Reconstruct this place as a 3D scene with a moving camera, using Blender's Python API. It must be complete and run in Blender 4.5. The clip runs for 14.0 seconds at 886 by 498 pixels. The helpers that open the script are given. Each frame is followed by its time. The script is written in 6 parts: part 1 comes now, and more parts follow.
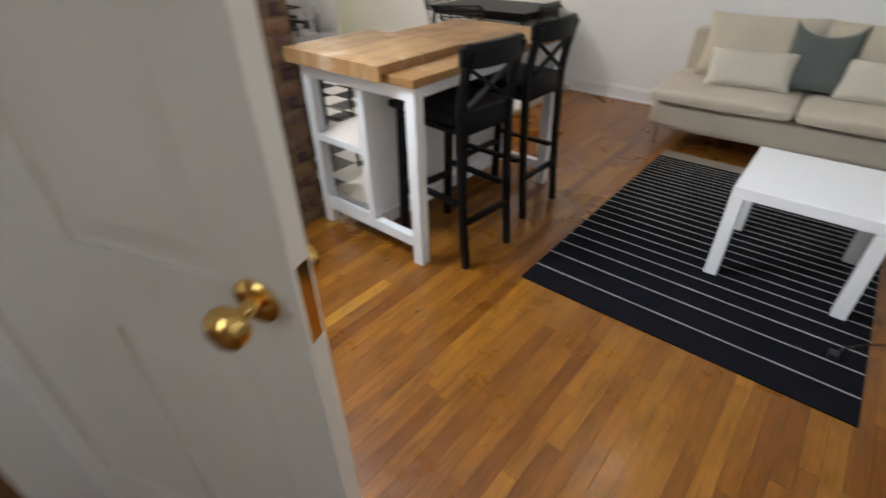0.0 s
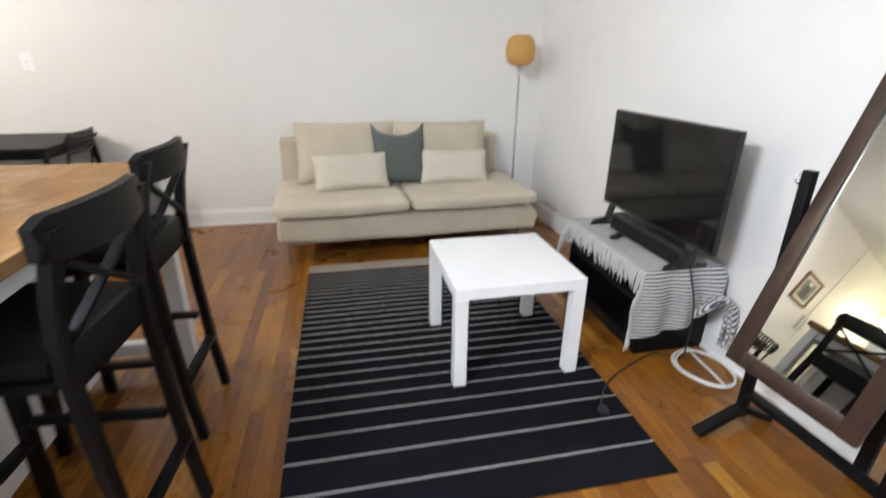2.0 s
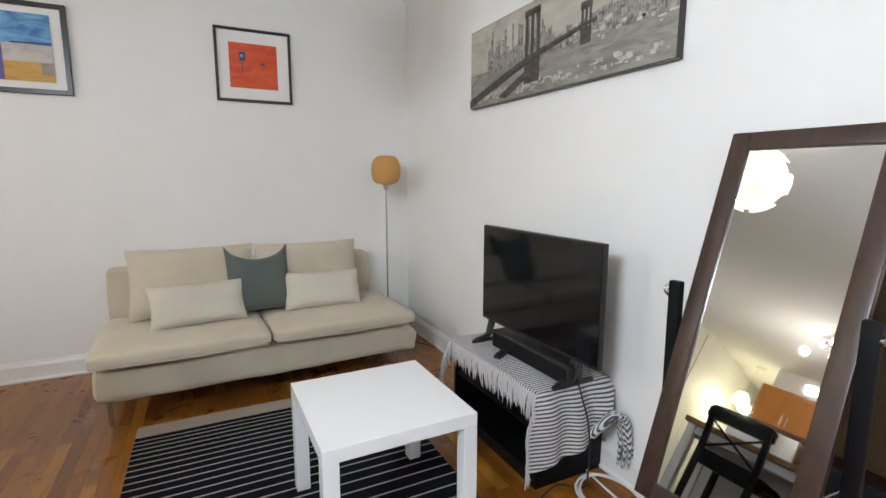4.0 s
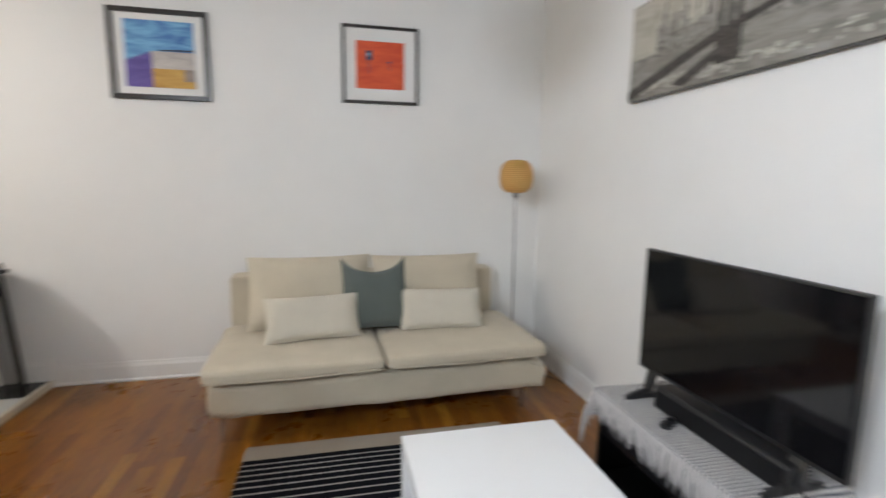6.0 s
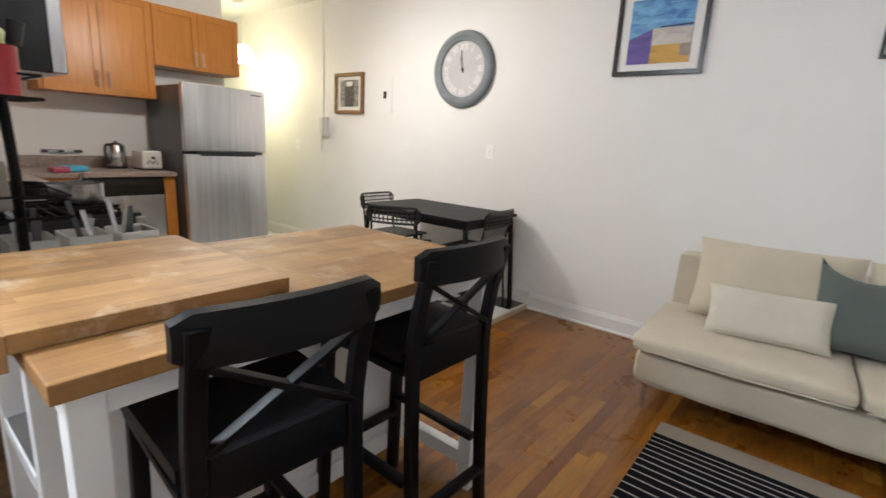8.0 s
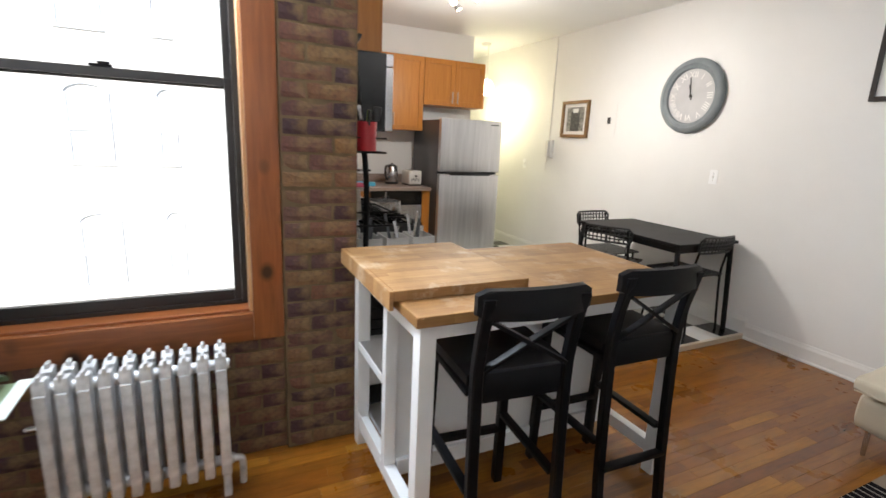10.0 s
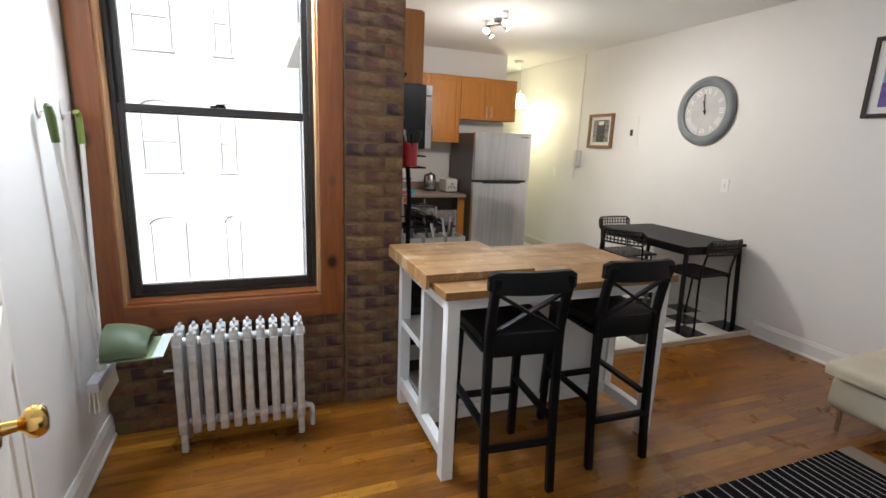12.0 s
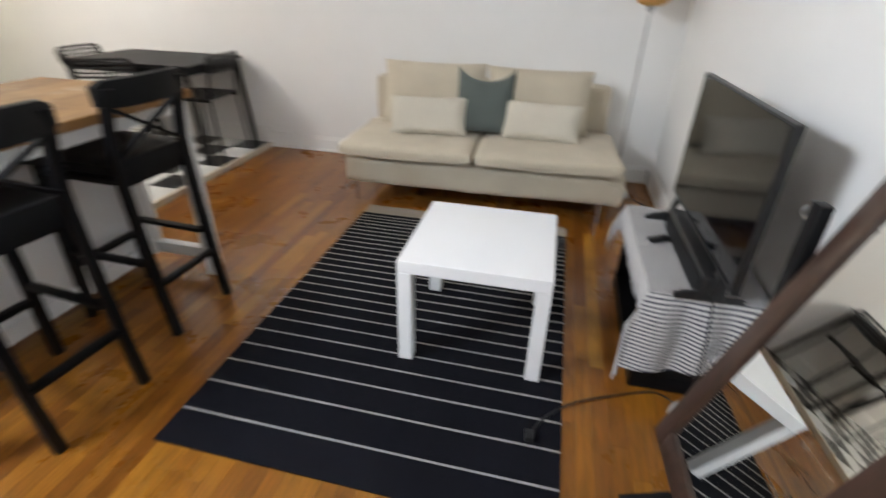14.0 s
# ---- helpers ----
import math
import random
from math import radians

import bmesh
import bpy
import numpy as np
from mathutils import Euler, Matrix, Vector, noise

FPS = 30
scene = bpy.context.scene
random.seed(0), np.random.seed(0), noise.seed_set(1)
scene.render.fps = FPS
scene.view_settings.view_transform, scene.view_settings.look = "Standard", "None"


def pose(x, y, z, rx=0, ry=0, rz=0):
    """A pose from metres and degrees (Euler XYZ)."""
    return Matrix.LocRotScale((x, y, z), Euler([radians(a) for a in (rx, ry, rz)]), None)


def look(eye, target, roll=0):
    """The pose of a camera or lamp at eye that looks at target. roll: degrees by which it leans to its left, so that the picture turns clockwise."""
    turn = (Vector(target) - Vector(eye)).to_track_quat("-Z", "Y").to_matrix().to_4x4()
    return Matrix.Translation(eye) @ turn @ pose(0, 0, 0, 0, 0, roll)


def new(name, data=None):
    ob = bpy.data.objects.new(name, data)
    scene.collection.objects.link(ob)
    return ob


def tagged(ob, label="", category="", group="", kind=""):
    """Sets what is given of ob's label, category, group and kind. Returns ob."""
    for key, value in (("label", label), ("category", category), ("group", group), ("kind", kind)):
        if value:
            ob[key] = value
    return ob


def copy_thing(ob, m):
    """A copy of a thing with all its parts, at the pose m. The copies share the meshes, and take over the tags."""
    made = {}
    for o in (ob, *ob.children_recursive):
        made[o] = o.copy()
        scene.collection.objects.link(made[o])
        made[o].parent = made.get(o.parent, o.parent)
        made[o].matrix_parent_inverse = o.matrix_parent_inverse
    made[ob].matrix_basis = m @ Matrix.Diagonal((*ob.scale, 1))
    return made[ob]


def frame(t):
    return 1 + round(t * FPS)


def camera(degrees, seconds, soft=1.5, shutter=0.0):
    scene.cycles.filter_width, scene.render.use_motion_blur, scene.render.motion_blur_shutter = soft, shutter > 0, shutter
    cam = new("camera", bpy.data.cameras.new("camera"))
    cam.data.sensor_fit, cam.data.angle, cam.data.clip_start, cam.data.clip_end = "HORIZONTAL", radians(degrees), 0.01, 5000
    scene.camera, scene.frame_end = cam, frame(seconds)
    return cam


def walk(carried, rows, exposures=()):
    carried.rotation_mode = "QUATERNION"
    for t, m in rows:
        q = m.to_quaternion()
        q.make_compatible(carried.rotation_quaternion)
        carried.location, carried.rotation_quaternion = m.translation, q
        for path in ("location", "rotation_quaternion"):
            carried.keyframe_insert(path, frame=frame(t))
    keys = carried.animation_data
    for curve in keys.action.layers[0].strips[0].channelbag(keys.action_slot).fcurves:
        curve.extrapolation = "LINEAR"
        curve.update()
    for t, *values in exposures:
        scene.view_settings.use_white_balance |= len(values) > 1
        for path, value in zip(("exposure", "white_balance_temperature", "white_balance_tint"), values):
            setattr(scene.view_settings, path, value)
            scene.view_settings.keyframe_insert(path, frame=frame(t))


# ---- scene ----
cam = camera(86.0, 14.0, 1.5, 0.5)
METRES, EYE, TILT, LEAN, TURN = 3.0, 1.5, -32.0, 0.0, 0.0
PATH = [
    (0, (0.444, 0.276, 1.382), (-0.638, 1.528, 0.259), -1.2),
    (0.5, (0.217, 0.489, 1.331), (-0.462, 1.927, 0.118), -0.6),
    (1, (0.022, 0.634, 1.314), (-0.284, 2.178, 0.083), 0.0),
    (1.5, (-0.148, 0.756, 1.292), (-0.081, 2.456, 0.241), -0.1),
    (2, (-0.18, 0.862, 1.277), (0.204, 2.677, 0.531), 0.6),
    (2.5, (-0.145, 0.96, 1.269), (0.465, 2.796, 0.763), 0.5),
    (3, (-0.127, 1.001, 1.283), (0.712, 2.78, 0.916), 0.3),
    (5.5, (0.028, 1.395, 1.272), (0.92, 3.167, 1.015), -0.1),
    (6, (0.005, 1.513, 1.297), (0.438, 3.445, 1.016), 0.6),
    (6.5, (0.011, 1.462, 1.332), (-0.203, 3.422, 0.997), 2.0),
    (7, (0.099, 1.401, 1.349), (-0.567, 3.251, 0.985), 2.7),
    (7.5, (0.067, 1.457, 1.306), (-0.971, 3.116, 0.892), 3.1),
    (8, (-0.011, 1.479, 1.279), (-1.227, 3.006, 0.842), 3.2),
    (8.5, (-0.012, 1.425, 1.275), (-1.422, 2.774, 0.837), 2.9),
    (9, (0.068, 1.333, 1.323), (-1.512, 2.477, 0.878), 2.6),
    (11.5, (0.794, 0.868, 1.477), (-1.023, 1.583, 1.044), 2.7),
    (12, (0.862, 0.930, 1.490), (-0.955, 1.637, 1.059), 2.3),
    (12.5, (0.889, 0.98, 1.487), (-0.869, 1.827, 1.052), 2.8),
    (13, (0.874, 1.018, 1.396), (-0.683, 2.158, 0.862), 3.6),
    (13.5, (0.772, 0.958, 1.35), (-0.256, 2.49, 0.578), 3.5),
    (14, (0.68, 1.062, 1.315), (0.299, 2.766, 0.34), 1.55),
]
walk(cam, [(t, look(eye, target, roll)) for t, eye, target, roll in PATH],
     [(0.0, 0.20), (1.0, 0.38), (2.0, 0.72), (3.0, 0.54), (5.5, 0.30), (6.5, 0.42), (8.0, 0.40), (9.2, 0.62), (11.3, 0.18), (12.5, 0.08), (13.0, 0.04), (14.0, 0.50)])

# ---- world, light, exposure ----
world = bpy.data.worlds.new("world")
scene.world = world
world.use_nodes = True
_wn = world.node_tree.nodes
_sky = _wn.new("ShaderNodeTexSky")
_sky.sky_type, _sky.sun_disc = "NISHITA", False
_sky.sun_elevation, _sky.sun_rotation = radians(30), radians(117)
world.node_tree.links.new(_sky.outputs[0], _wn["Background"].inputs[0])
_wn["Background"].inputs[1].default_value = 0.15


def lamp(name, kind, m, energy, color=(1, 1, 1), size=0.1, size_y=None, angle=None):
    d = bpy.data.lights.new(name, kind)
    d.energy, d.color = energy, color
    if kind == "AREA":
        d.shape, d.size, d.size_y = "RECTANGLE", size, size_y or size
    elif kind == "SUN":
        d.angle = radians(angle)
    else:
        d.shadow_soft_size = size
    o = new(name, d)
    o.matrix_world = m
    return o


WX = -1.68      # inner face of the window wall
YW = 4.81       # picture wall
XT = 1.46       # wall behind the television
YD = 0.19       # wall with the double door
CEIL = 2.66
XF = -5.08      # far kitchen wall
YK = 1.63       # kitchen side wall
lamp("sun", "SUN", look((14, -7, 9), (0, 0, 0)), 5.0, (1.0, 0.95, 0.88), angle=10)
lamp("window_light", "AREA", look((WX - 0.06, 0.76, 2.30), (1.3, 2.3, 1.1)), 64, (0.80, 0.89, 1.0), 0.84, 0.28)
PENDANT = (-0.03, 2.72, 2.27)
lamp("pendant_light", "POINT", pose(*PENDANT), 54, (0.87, 0.935, 1.0), 0.08)
lamp("hall_light", "POINT", pose(-5.5, 4.42, 2.02), 19, (1.0, 0.94, 0.60), 0.08)
lamp("kitchen_light", "POINT", pose(-3.42, 3.09, 2.05), 24, (1.0, 0.96, 0.90), 0.05)
spot = lamp("kitchen_spot_light", "SPOT", look((-3.16, 3.20, 2.36), (-2.0, 4.75, 0.1)), 76, (1.0, 0.97, 0.93), 0.04)
spot.data.spot_size, spot.data.spot_blend = radians(150), 1.0
# Added fill from behind; no bedroom window is known.
lamp("bedroom_fill_light", "AREA", look((0.2, -2.88, 1.55), (0.1, 1, 1.2)), 8, (0.92, 0.96, 1.0), 1.1, 1.3)

# ---- materials ----


def mat(name, base=(0.5, 0.5, 0.5), rough=0.5, metal=0.0, **extra):
    m = bpy.data.materials.new(name)
    m.use_nodes = True
    b = m.node_tree.nodes["Principled BSDF"]
    b.inputs["Base Color"].default_value = (*base, 1)
    b.inputs["Roughness"].default_value = rough
    b.inputs["Metallic"].default_value = metal
    for k, v in extra.items():
        b.inputs[k.replace("_", " ")].default_value = v
    return m


class G:
    """Small wrapper for building node graphs."""

    def __init__(self, m):
        self.m, self.t = m, m.node_tree
        self.b = self.t.nodes["Principled BSDF"]

    def n(self, kind, **k):
        nd = self.t.nodes.new(kind)
        for a, v in k.items():
            if a in nd.inputs.keys():
                nd.inputs[a].default_value = v
        return nd

    def link(self, a, b):
        self.t.links.new(a, b)

    def coords(self, scale=(1, 1, 1), rot=(0, 0, 0), kind="Object"):
        c, mp = self.t.nodes.new("ShaderNodeTexCoord"), self.t.nodes.new("ShaderNodeMapping")
        self.link(c.outputs[kind], mp.inputs[0])
        mp.inputs["Scale"].default_value, mp.inputs["Rotation"].default_value = scale, rot
        return mp.outputs[0]

    def noise(self, vec, scale, detail=4, rough=0.55, dist=0.0):
        nd = self.n("ShaderNodeTexNoise", Scale=scale, Detail=detail, Roughness=rough, Distortion=dist)
        self.link(vec, nd.inputs["Vector"])
        return nd.outputs["Fac"]

    def ramp(self, fac, stops):
        r = self.t.nodes.new("ShaderNodeValToRGB")
        e = r.color_ramp.elements
        while len(e) < len(stops):
            e.new(0.5)
        for el, (p, c) in zip(e, stops):
            el.position, el.color = p, (*c, 1) if len(c) == 3 else c
        self.link(fac, r.inputs[0])
        return r.outputs[0]

    def mix(self, fac, a, b, mode="MIX"):
        nd = self.t.nodes.new("ShaderNodeMix")
        nd.data_type, nd.blend_type = "RGBA", mode
        for s, v in ((0, fac), (6, a), (7, b)):
            if isinstance(v, (int, float)):
                nd.inputs[s].default_value = v
            elif isinstance(v, tuple):
                nd.inputs[s].default_value = (*v, 1)
            else:
                self.link(v, nd.inputs[s])
        return nd.outputs[2]

    def math(self, op, a, b=0.0):
        nd = self.t.nodes.new("ShaderNodeMath")
        nd.operation = op
        for s, v in ((0, a), (1, b)):
            if isinstance(v, (int, float)):
                nd.inputs[s].default_value = v
            else:
                self.link(v, nd.inputs[s])
        return nd.outputs[0]

    def color(self, c):
        self.link(c, self.b.inputs["Base Color"])

    def rough(self, fac, lo, hi):
        mr = self.t.nodes.new("ShaderNodeMapRange")
        self.link(fac, mr.inputs[0])
        mr.inputs["To Min"].default_value, mr.inputs["To Max"].default_value = lo, hi
        self.link(mr.outputs[0], self.b.inputs["Roughness"])

    def bump(self, fac, strength=0.2, dist=0.002):
        nd = self.n("ShaderNodeBump", Strength=strength, Distance=dist)
        self.link(fac, nd.inputs["Height"])
        self.link(nd.outputs[0], self.b.inputs["Normal"])

    def random(self):
        return self.t.nodes.new("ShaderNodeObjectInfo").outputs["Random"]


def painted(name, base, rough=0.5, var=0.04, bump=0.15, scale=3.0):
    m = mat(name, base, rough)
    g = G(m)
    v = g.coords()
    big, fine = g.noise(v, scale, 3), g.noise(v, 140, 2)
    lo = tuple(c * (1 - var) for c in base)
    hi = tuple(min(1, c * (1 + var)) for c in base)
    g.color(g.ramp(big, [(0.3, lo), (0.7, hi)]))
    g.bump(fine, bump, 0.0006)
    g.rough(big, rough - 0.06, rough + 0.06)
    return m


def wooden(name, dark, light, rough=0.4, along="x", rnd=0.25, scale=1.0, coat=0.0, island=False, knots=False):
    m = mat(name, light, rough, Coat_Weight=coat, Coat_Roughness=0.2)
    g = G(m)
    s = {"x": (1.2, 14, 14), "y": (14, 1.2, 14), "z": (14, 14, 1.2)}[along]
    v = g.coords(tuple(a * scale for a in s))
    add = g.t.nodes.new("ShaderNodeVectorMath")
    add.operation = "ADD"
    rv = g.t.nodes.new("ShaderNodeNewGeometry").outputs["Random Per Island"] if island else g.random()
    sc = g.math("MULTIPLY", rv, 37.0)
    g.link(v, add.inputs[0])
    g.link(sc, add.inputs[1])
    gr = g.noise(add.outputs[0], 3.0, 6, 0.6, 0.6)
    col = g.ramp(gr, [(0.25, dark), (0.5, tuple((a + b) / 2 for a, b in zip(dark, light))), (0.75, light)])
    h = g.t.nodes.new("ShaderNodeHueSaturation")
    mr = g.t.nodes.new("ShaderNodeMapRange")
    g.link(rv, mr.inputs[0])
    mr.inputs["To Min"].default_value, mr.inputs["To Max"].default_value = 1 - rnd, 1 + rnd
    g.link(mr.outputs[0], h.inputs["Value"])
    g.link(col, h.inputs["Color"])
    out = h.outputs[0]
    if knots:
        vo = g.n("ShaderNodeTexVoronoi", Scale=5.2)
        g.link(g.coords((1, 1, 0.75)), vo.inputs["Vector"])
        k = g.ramp(vo.outputs["Distance"], [(0.08, (1, 1, 1)), (0.12, (0.55, 0.55, 0.55)), (0.19, (0, 0, 0))])
        out = g.mix(k, out, tuple(c * 0.18 for c in dark))
    g.color(out)
    g.bump(gr, 0.12, 0.001)
    g.rough(gr, rough + 0.07, rough - 0.05)
    return m


def fabric(name, base, weave=900, rough=0.95, var=0.08, sheen=0.15):
    m = mat(name, base, rough, Sheen_Weight=sheen)
    g = G(m)
    v = g.coords()
    big, fine = g.noise(v, 5, 4), g.noise(v, weave, 2)
    c = g.ramp(big, [(0.3, tuple(x * (1 - var) for x in base)), (0.7, tuple(min(1, x * (1 + var)) for x in base))])
    g.color(g.mix(0.25, c, g.ramp(fine, [(0.3, tuple(x * 0.6 for x in base)), (0.7, base)])))
    g.bump(fine, 0.3, 0.0008)
    return m


M_wall = painted("wall_paint", (0.80, 0.79, 0.77), 0.55, 0.015, 0.1)
M_ceil = painted("ceiling_paint", (0.82, 0.81, 0.79), 0.7, 0.01, 0.1)
M_trim = painted("trim_paint", (0.80, 0.79, 0.765), 0.35, 0.02, 0.05)
M_door = painted("door_paint", (0.80, 0.76, 0.69), 0.32, 0.02, 0.05)
M_white = painted("white_lacquer", (0.86, 0.86, 0.86), 0.22, 0.008, 0.02)
M_isl = painted("island_white_paint", (0.80, 0.81, 0.81), 0.38, 0.02, 0.05)
M_black = painted("black_lacquer", (0.004, 0.004, 0.005), 0.44, 0.2, 0.05)
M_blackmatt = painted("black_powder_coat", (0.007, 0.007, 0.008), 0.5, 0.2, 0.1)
for _m in (M_black, M_blackmatt):
    _m.node_tree.nodes["Principled BSDF"].inputs["Specular IOR Level"].default_value = 0.2
M_plastic = mat("black_plastic", (0.015, 0.015, 0.016), 0.35)
M_screen = mat("screen_glass", (0.004, 0.004, 0.005), 0.08)
M_steel = mat("steel", (0.55, 0.55, 0.56), 0.25, 1.0)
M_brass = mat("polished_brass", (0.80, 0.52, 0.17), 0.14, 1.0)


def strip_wood(name, island=False):
    """Old varnished oak strips along y: each strip has its own tone, with mottling, dark streaks, knots and dulled patches."""
    m = mat(name, (0.2, 0.09, 0.02), 0.2, Coat_Weight=0.25, Coat_Roughness=0.09, Specular_IOR_Level=0.38)
    g = G(m)
    rv = g.t.nodes.new("ShaderNodeNewGeometry").outputs["Random Per Island"] if island else g.random()
    pos = g.t.nodes.new("ShaderNodeNewGeometry").outputs["Position"]

    def at(scale, shift=0.0):
        mp = g.t.nodes.new("ShaderNodeMapping")
        g.link(pos, mp.inputs[0])
        mp.inputs["Scale"].default_value = scale
        if not shift:
            return mp.outputs[0]
        add = g.t.nodes.new("ShaderNodeVectorMath")
        add.operation = "ADD"
        g.link(mp.outputs[0], add.inputs[0])
        g.link(g.math("MULTIPLY", rv, shift), add.inputs[1])
        return add.outputs[0]

    tone = g.ramp(rv, [(0.0, (0.160, 0.052, 0.006)), (0.25, (0.205, 0.073, 0.008)), (0.6, (0.245, 0.093, 0.010)), (0.88, (0.285, 0.115, 0.013)), (1.0, (0.390, 0.185, 0.024))])
    grain = g.noise(at((22, 1.6, 22), 37.0), 3.0, 6, 0.6, 0.8)
    c = g.mix(0.55, tone, g.ramp(grain, [(0.28, (0.45, 0.40, 0.36)), (0.5, (0.95, 0.92, 0.9)), (0.74, (1.35, 1.30, 1.2))]), "MULTIPLY")
    mottle = g.noise(at((7, 2.6, 7), 11.0), 2.2, 5, 0.62, 0.3)
    c = g.mix(0.6, c, g.ramp(mottle, [(0.3, (0.55, 0.48, 0.42)), (0.5, (1.0, 1.0, 1.0)), (0.7, (1.25, 1.22, 1.15))]), "MULTIPLY")
    knots = g.ramp(g.noise(at((14, 7, 14), 5.0), 2.0, 2, 0.5, 0.2), [(0.72, (0, 0, 0)), (0.79, (0.75, 0.75, 0.75))])
    c = g.mix(knots, c, (0.035, 0.014, 0.005))
    wear = g.noise(at((1, 1, 1)), 2.6, 5, 0.65)
    c = g.mix(g.ramp(wear, [(0.60, (0, 0, 0)), (0.78, (0.20, 0.20, 0.20))]), c, (0.16, 0.095, 0.040))
    g.color(c)
    g.rough(wear, 0.17, 0.42)
    g.bump(g.math("ADD", g.math("MULTIPLY", g.noise(at((1, 0.6, 1)), 34.0, 3, 0.6), 0.7), g.math("MULTIPLY", grain, 0.35)), 0.10, 0.004)
    return m


M_plank = strip_wood("oak_floor")
M_plankrest = strip_wood("oak_floor_rest", True)
M_under = mat("joint_dark", (0.05, 0.02, 0.008), 0.7)
M_tileb = painted("black_tile", (0.02, 0.02, 0.022), 0.25, 0.2, 0.03)
M_tilew = painted("white_tile", (0.70, 0.70, 0.68), 0.25, 0.04, 0.03)


def staved(name, dark, light, shift=0.0, wear=0.4):
    """Glued wooden staves along y, with slight wear."""
    m = mat(name, light, 0.4)
    g = G(m)
    c = g.t.nodes.new("ShaderNodeTexCoord")
    mp = g.t.nodes.new("ShaderNodeMapping")
    g.link(c.outputs["Object"], mp.inputs[0])
    mp.inputs["Rotation"].default_value = (0, 0, radians(90))
    mp.inputs["Location"].default_value = (shift, shift, 0)
    br = g.n("ShaderNodeTexBrick", Scale=1.0)
    br.offset, br.squash = 0.37, 1.0
    g.link(mp.outputs[0], br.inputs["Vector"])
    br.inputs["Color1"].default_value, br.inputs["Color2"].default_value = (0, 0, 0, 1), (1, 1, 1, 1)
    br.inputs["Mortar"].default_value = (0.3, 0.3, 0.3, 1)
    br.inputs["Mortar Size"].default_value, br.inputs["Brick Width"].default_value, br.inputs["Row Height"].default_value = 0.0004, 0.34, 0.043
    gr = g.noise(g.coords((30, 2.5, 30)), 3.0, 5, 0.6, 0.4)
    big = g.noise(g.coords(), 3.5, 4)
    base = g.ramp(br.outputs["Color"], [(0.0, dark), (0.5, tuple((a + b) / 2 for a, b in zip(dark, light))), (1.0, light)])
    base = g.mix(0.35, base, g.ramp(gr, [(0.3, dark), (0.7, light)]))
    patch = g.noise(g.coords((1, 1.6, 1)), 4.2, 3, 0.5, 0.4)
    base = g.mix(0.5, base, g.ramp(patch, [(0.34, (0.72, 0.66, 0.60)), (0.5, (1, 1, 1)), (0.66, (1.25, 1.25, 1.25))]), "MULTIPLY")
    worn = g.ramp(g.noise(g.coords(), 5.0, 5, 0.7), [(0.54, (0, 0, 0)), (0.72, (wear, wear, wear))])
    g.color(g.mix(worn, base, (0.58, 0.48, 0.37)))
    g.rough(big, 0.48, 0.68)
    g.bump(gr, 0.08, 0.0008)
    return m


M_butcher = staved("butcher_block", (0.20, 0.090, 0.024), (0.36, 0.190, 0.062))
M_board = staved("board_wood", (0.22, 0.105, 0.034), (0.42, 0.24, 0.095), 0.6, 0.8)
M_cab = wooden("cabinet_wood", (0.40, 0.145, 0.020), (0.54, 0.215, 0.036), 0.35, "z", 0.05)
M_pine = wooden("stained_pine", (0.16, 0.045, 0.012), (0.29, 0.092, 0.026), 0.33, "z", 0.12, knots=True)
M_pineh = wooden("stained_pine_flat", (0.16, 0.045, 0.012), (0.29, 0.092, 0.026), 0.33, "y", 0.12, knots=True)
M_darkwood = wooden("dark_brown_wood", (0.022, 0.012, 0.008), (0.060, 0.030, 0.020), 0.32, "z", 0.1)
M_sofa = fabric("beige_cotton", (0.56, 0.49, 0.375))
M_cush = fabric("cream_cotton", (0.60, 0.55, 0.455))
M_green = fabric("grey_green_cotton", (0.098, 0.115, 0.105))
M_mirror = mat("mirror_glass", (0.72, 0.73, 0.71), 0.02, 1.0)

# ---- mesh helpers ----


def part(name, bm, material, parent=None, label="", smooth=False):
    me = bpy.data.meshes.new(name)
    bm.normal_update()
    bm.to_mesh(me)
    bm.free()
    for p in me.polygons:
        p.use_smooth = smooth
    if smooth:
        me.set_sharp_from_angle(angle=radians(38))
    for m in material if isinstance(material, (list, tuple)) else (material,):
        me.materials.append(m)
    o = new(name, me)
    o.parent = parent
    return tagged(o, label)


def thing(name, m, label, category, group=""):
    o = new(name)
    o.matrix_basis = m
    return tagged(o, label, category, group)


def add_box(bm, lo, hi, bevel=0.0, seg=2, m=None):
    r = bmesh.ops.create_cube(bm, size=1)
    vs = r["verts"]
    c = [(a + b) / 2 for a, b in zip(lo, hi)]
    s = [b - a for a, b in zip(lo, hi)]
    for v in vs:
        v.co = Vector([cc + ss * k for cc, ss, k in zip(c, s, v.co)])
    if bevel:
        es = list({e for v in vs for e in v.link_edges})
        r = bmesh.ops.bevel(bm, geom=es, offset=min(bevel, min(abs(k) for k in s) * 0.45), segments=seg, profile=0.6, affect="EDGES")
        vs = list({v for f in r["faces"] for v in f.verts} | {v for v in vs if v.is_valid})
    if m is not None:
        bmesh.ops.transform(bm, matrix=m, verts=vs)
    return bm


def box(lo, hi, bevel=0.0, seg=2, m=None):
    return add_box(bmesh.new(), lo, hi, bevel, seg, m)


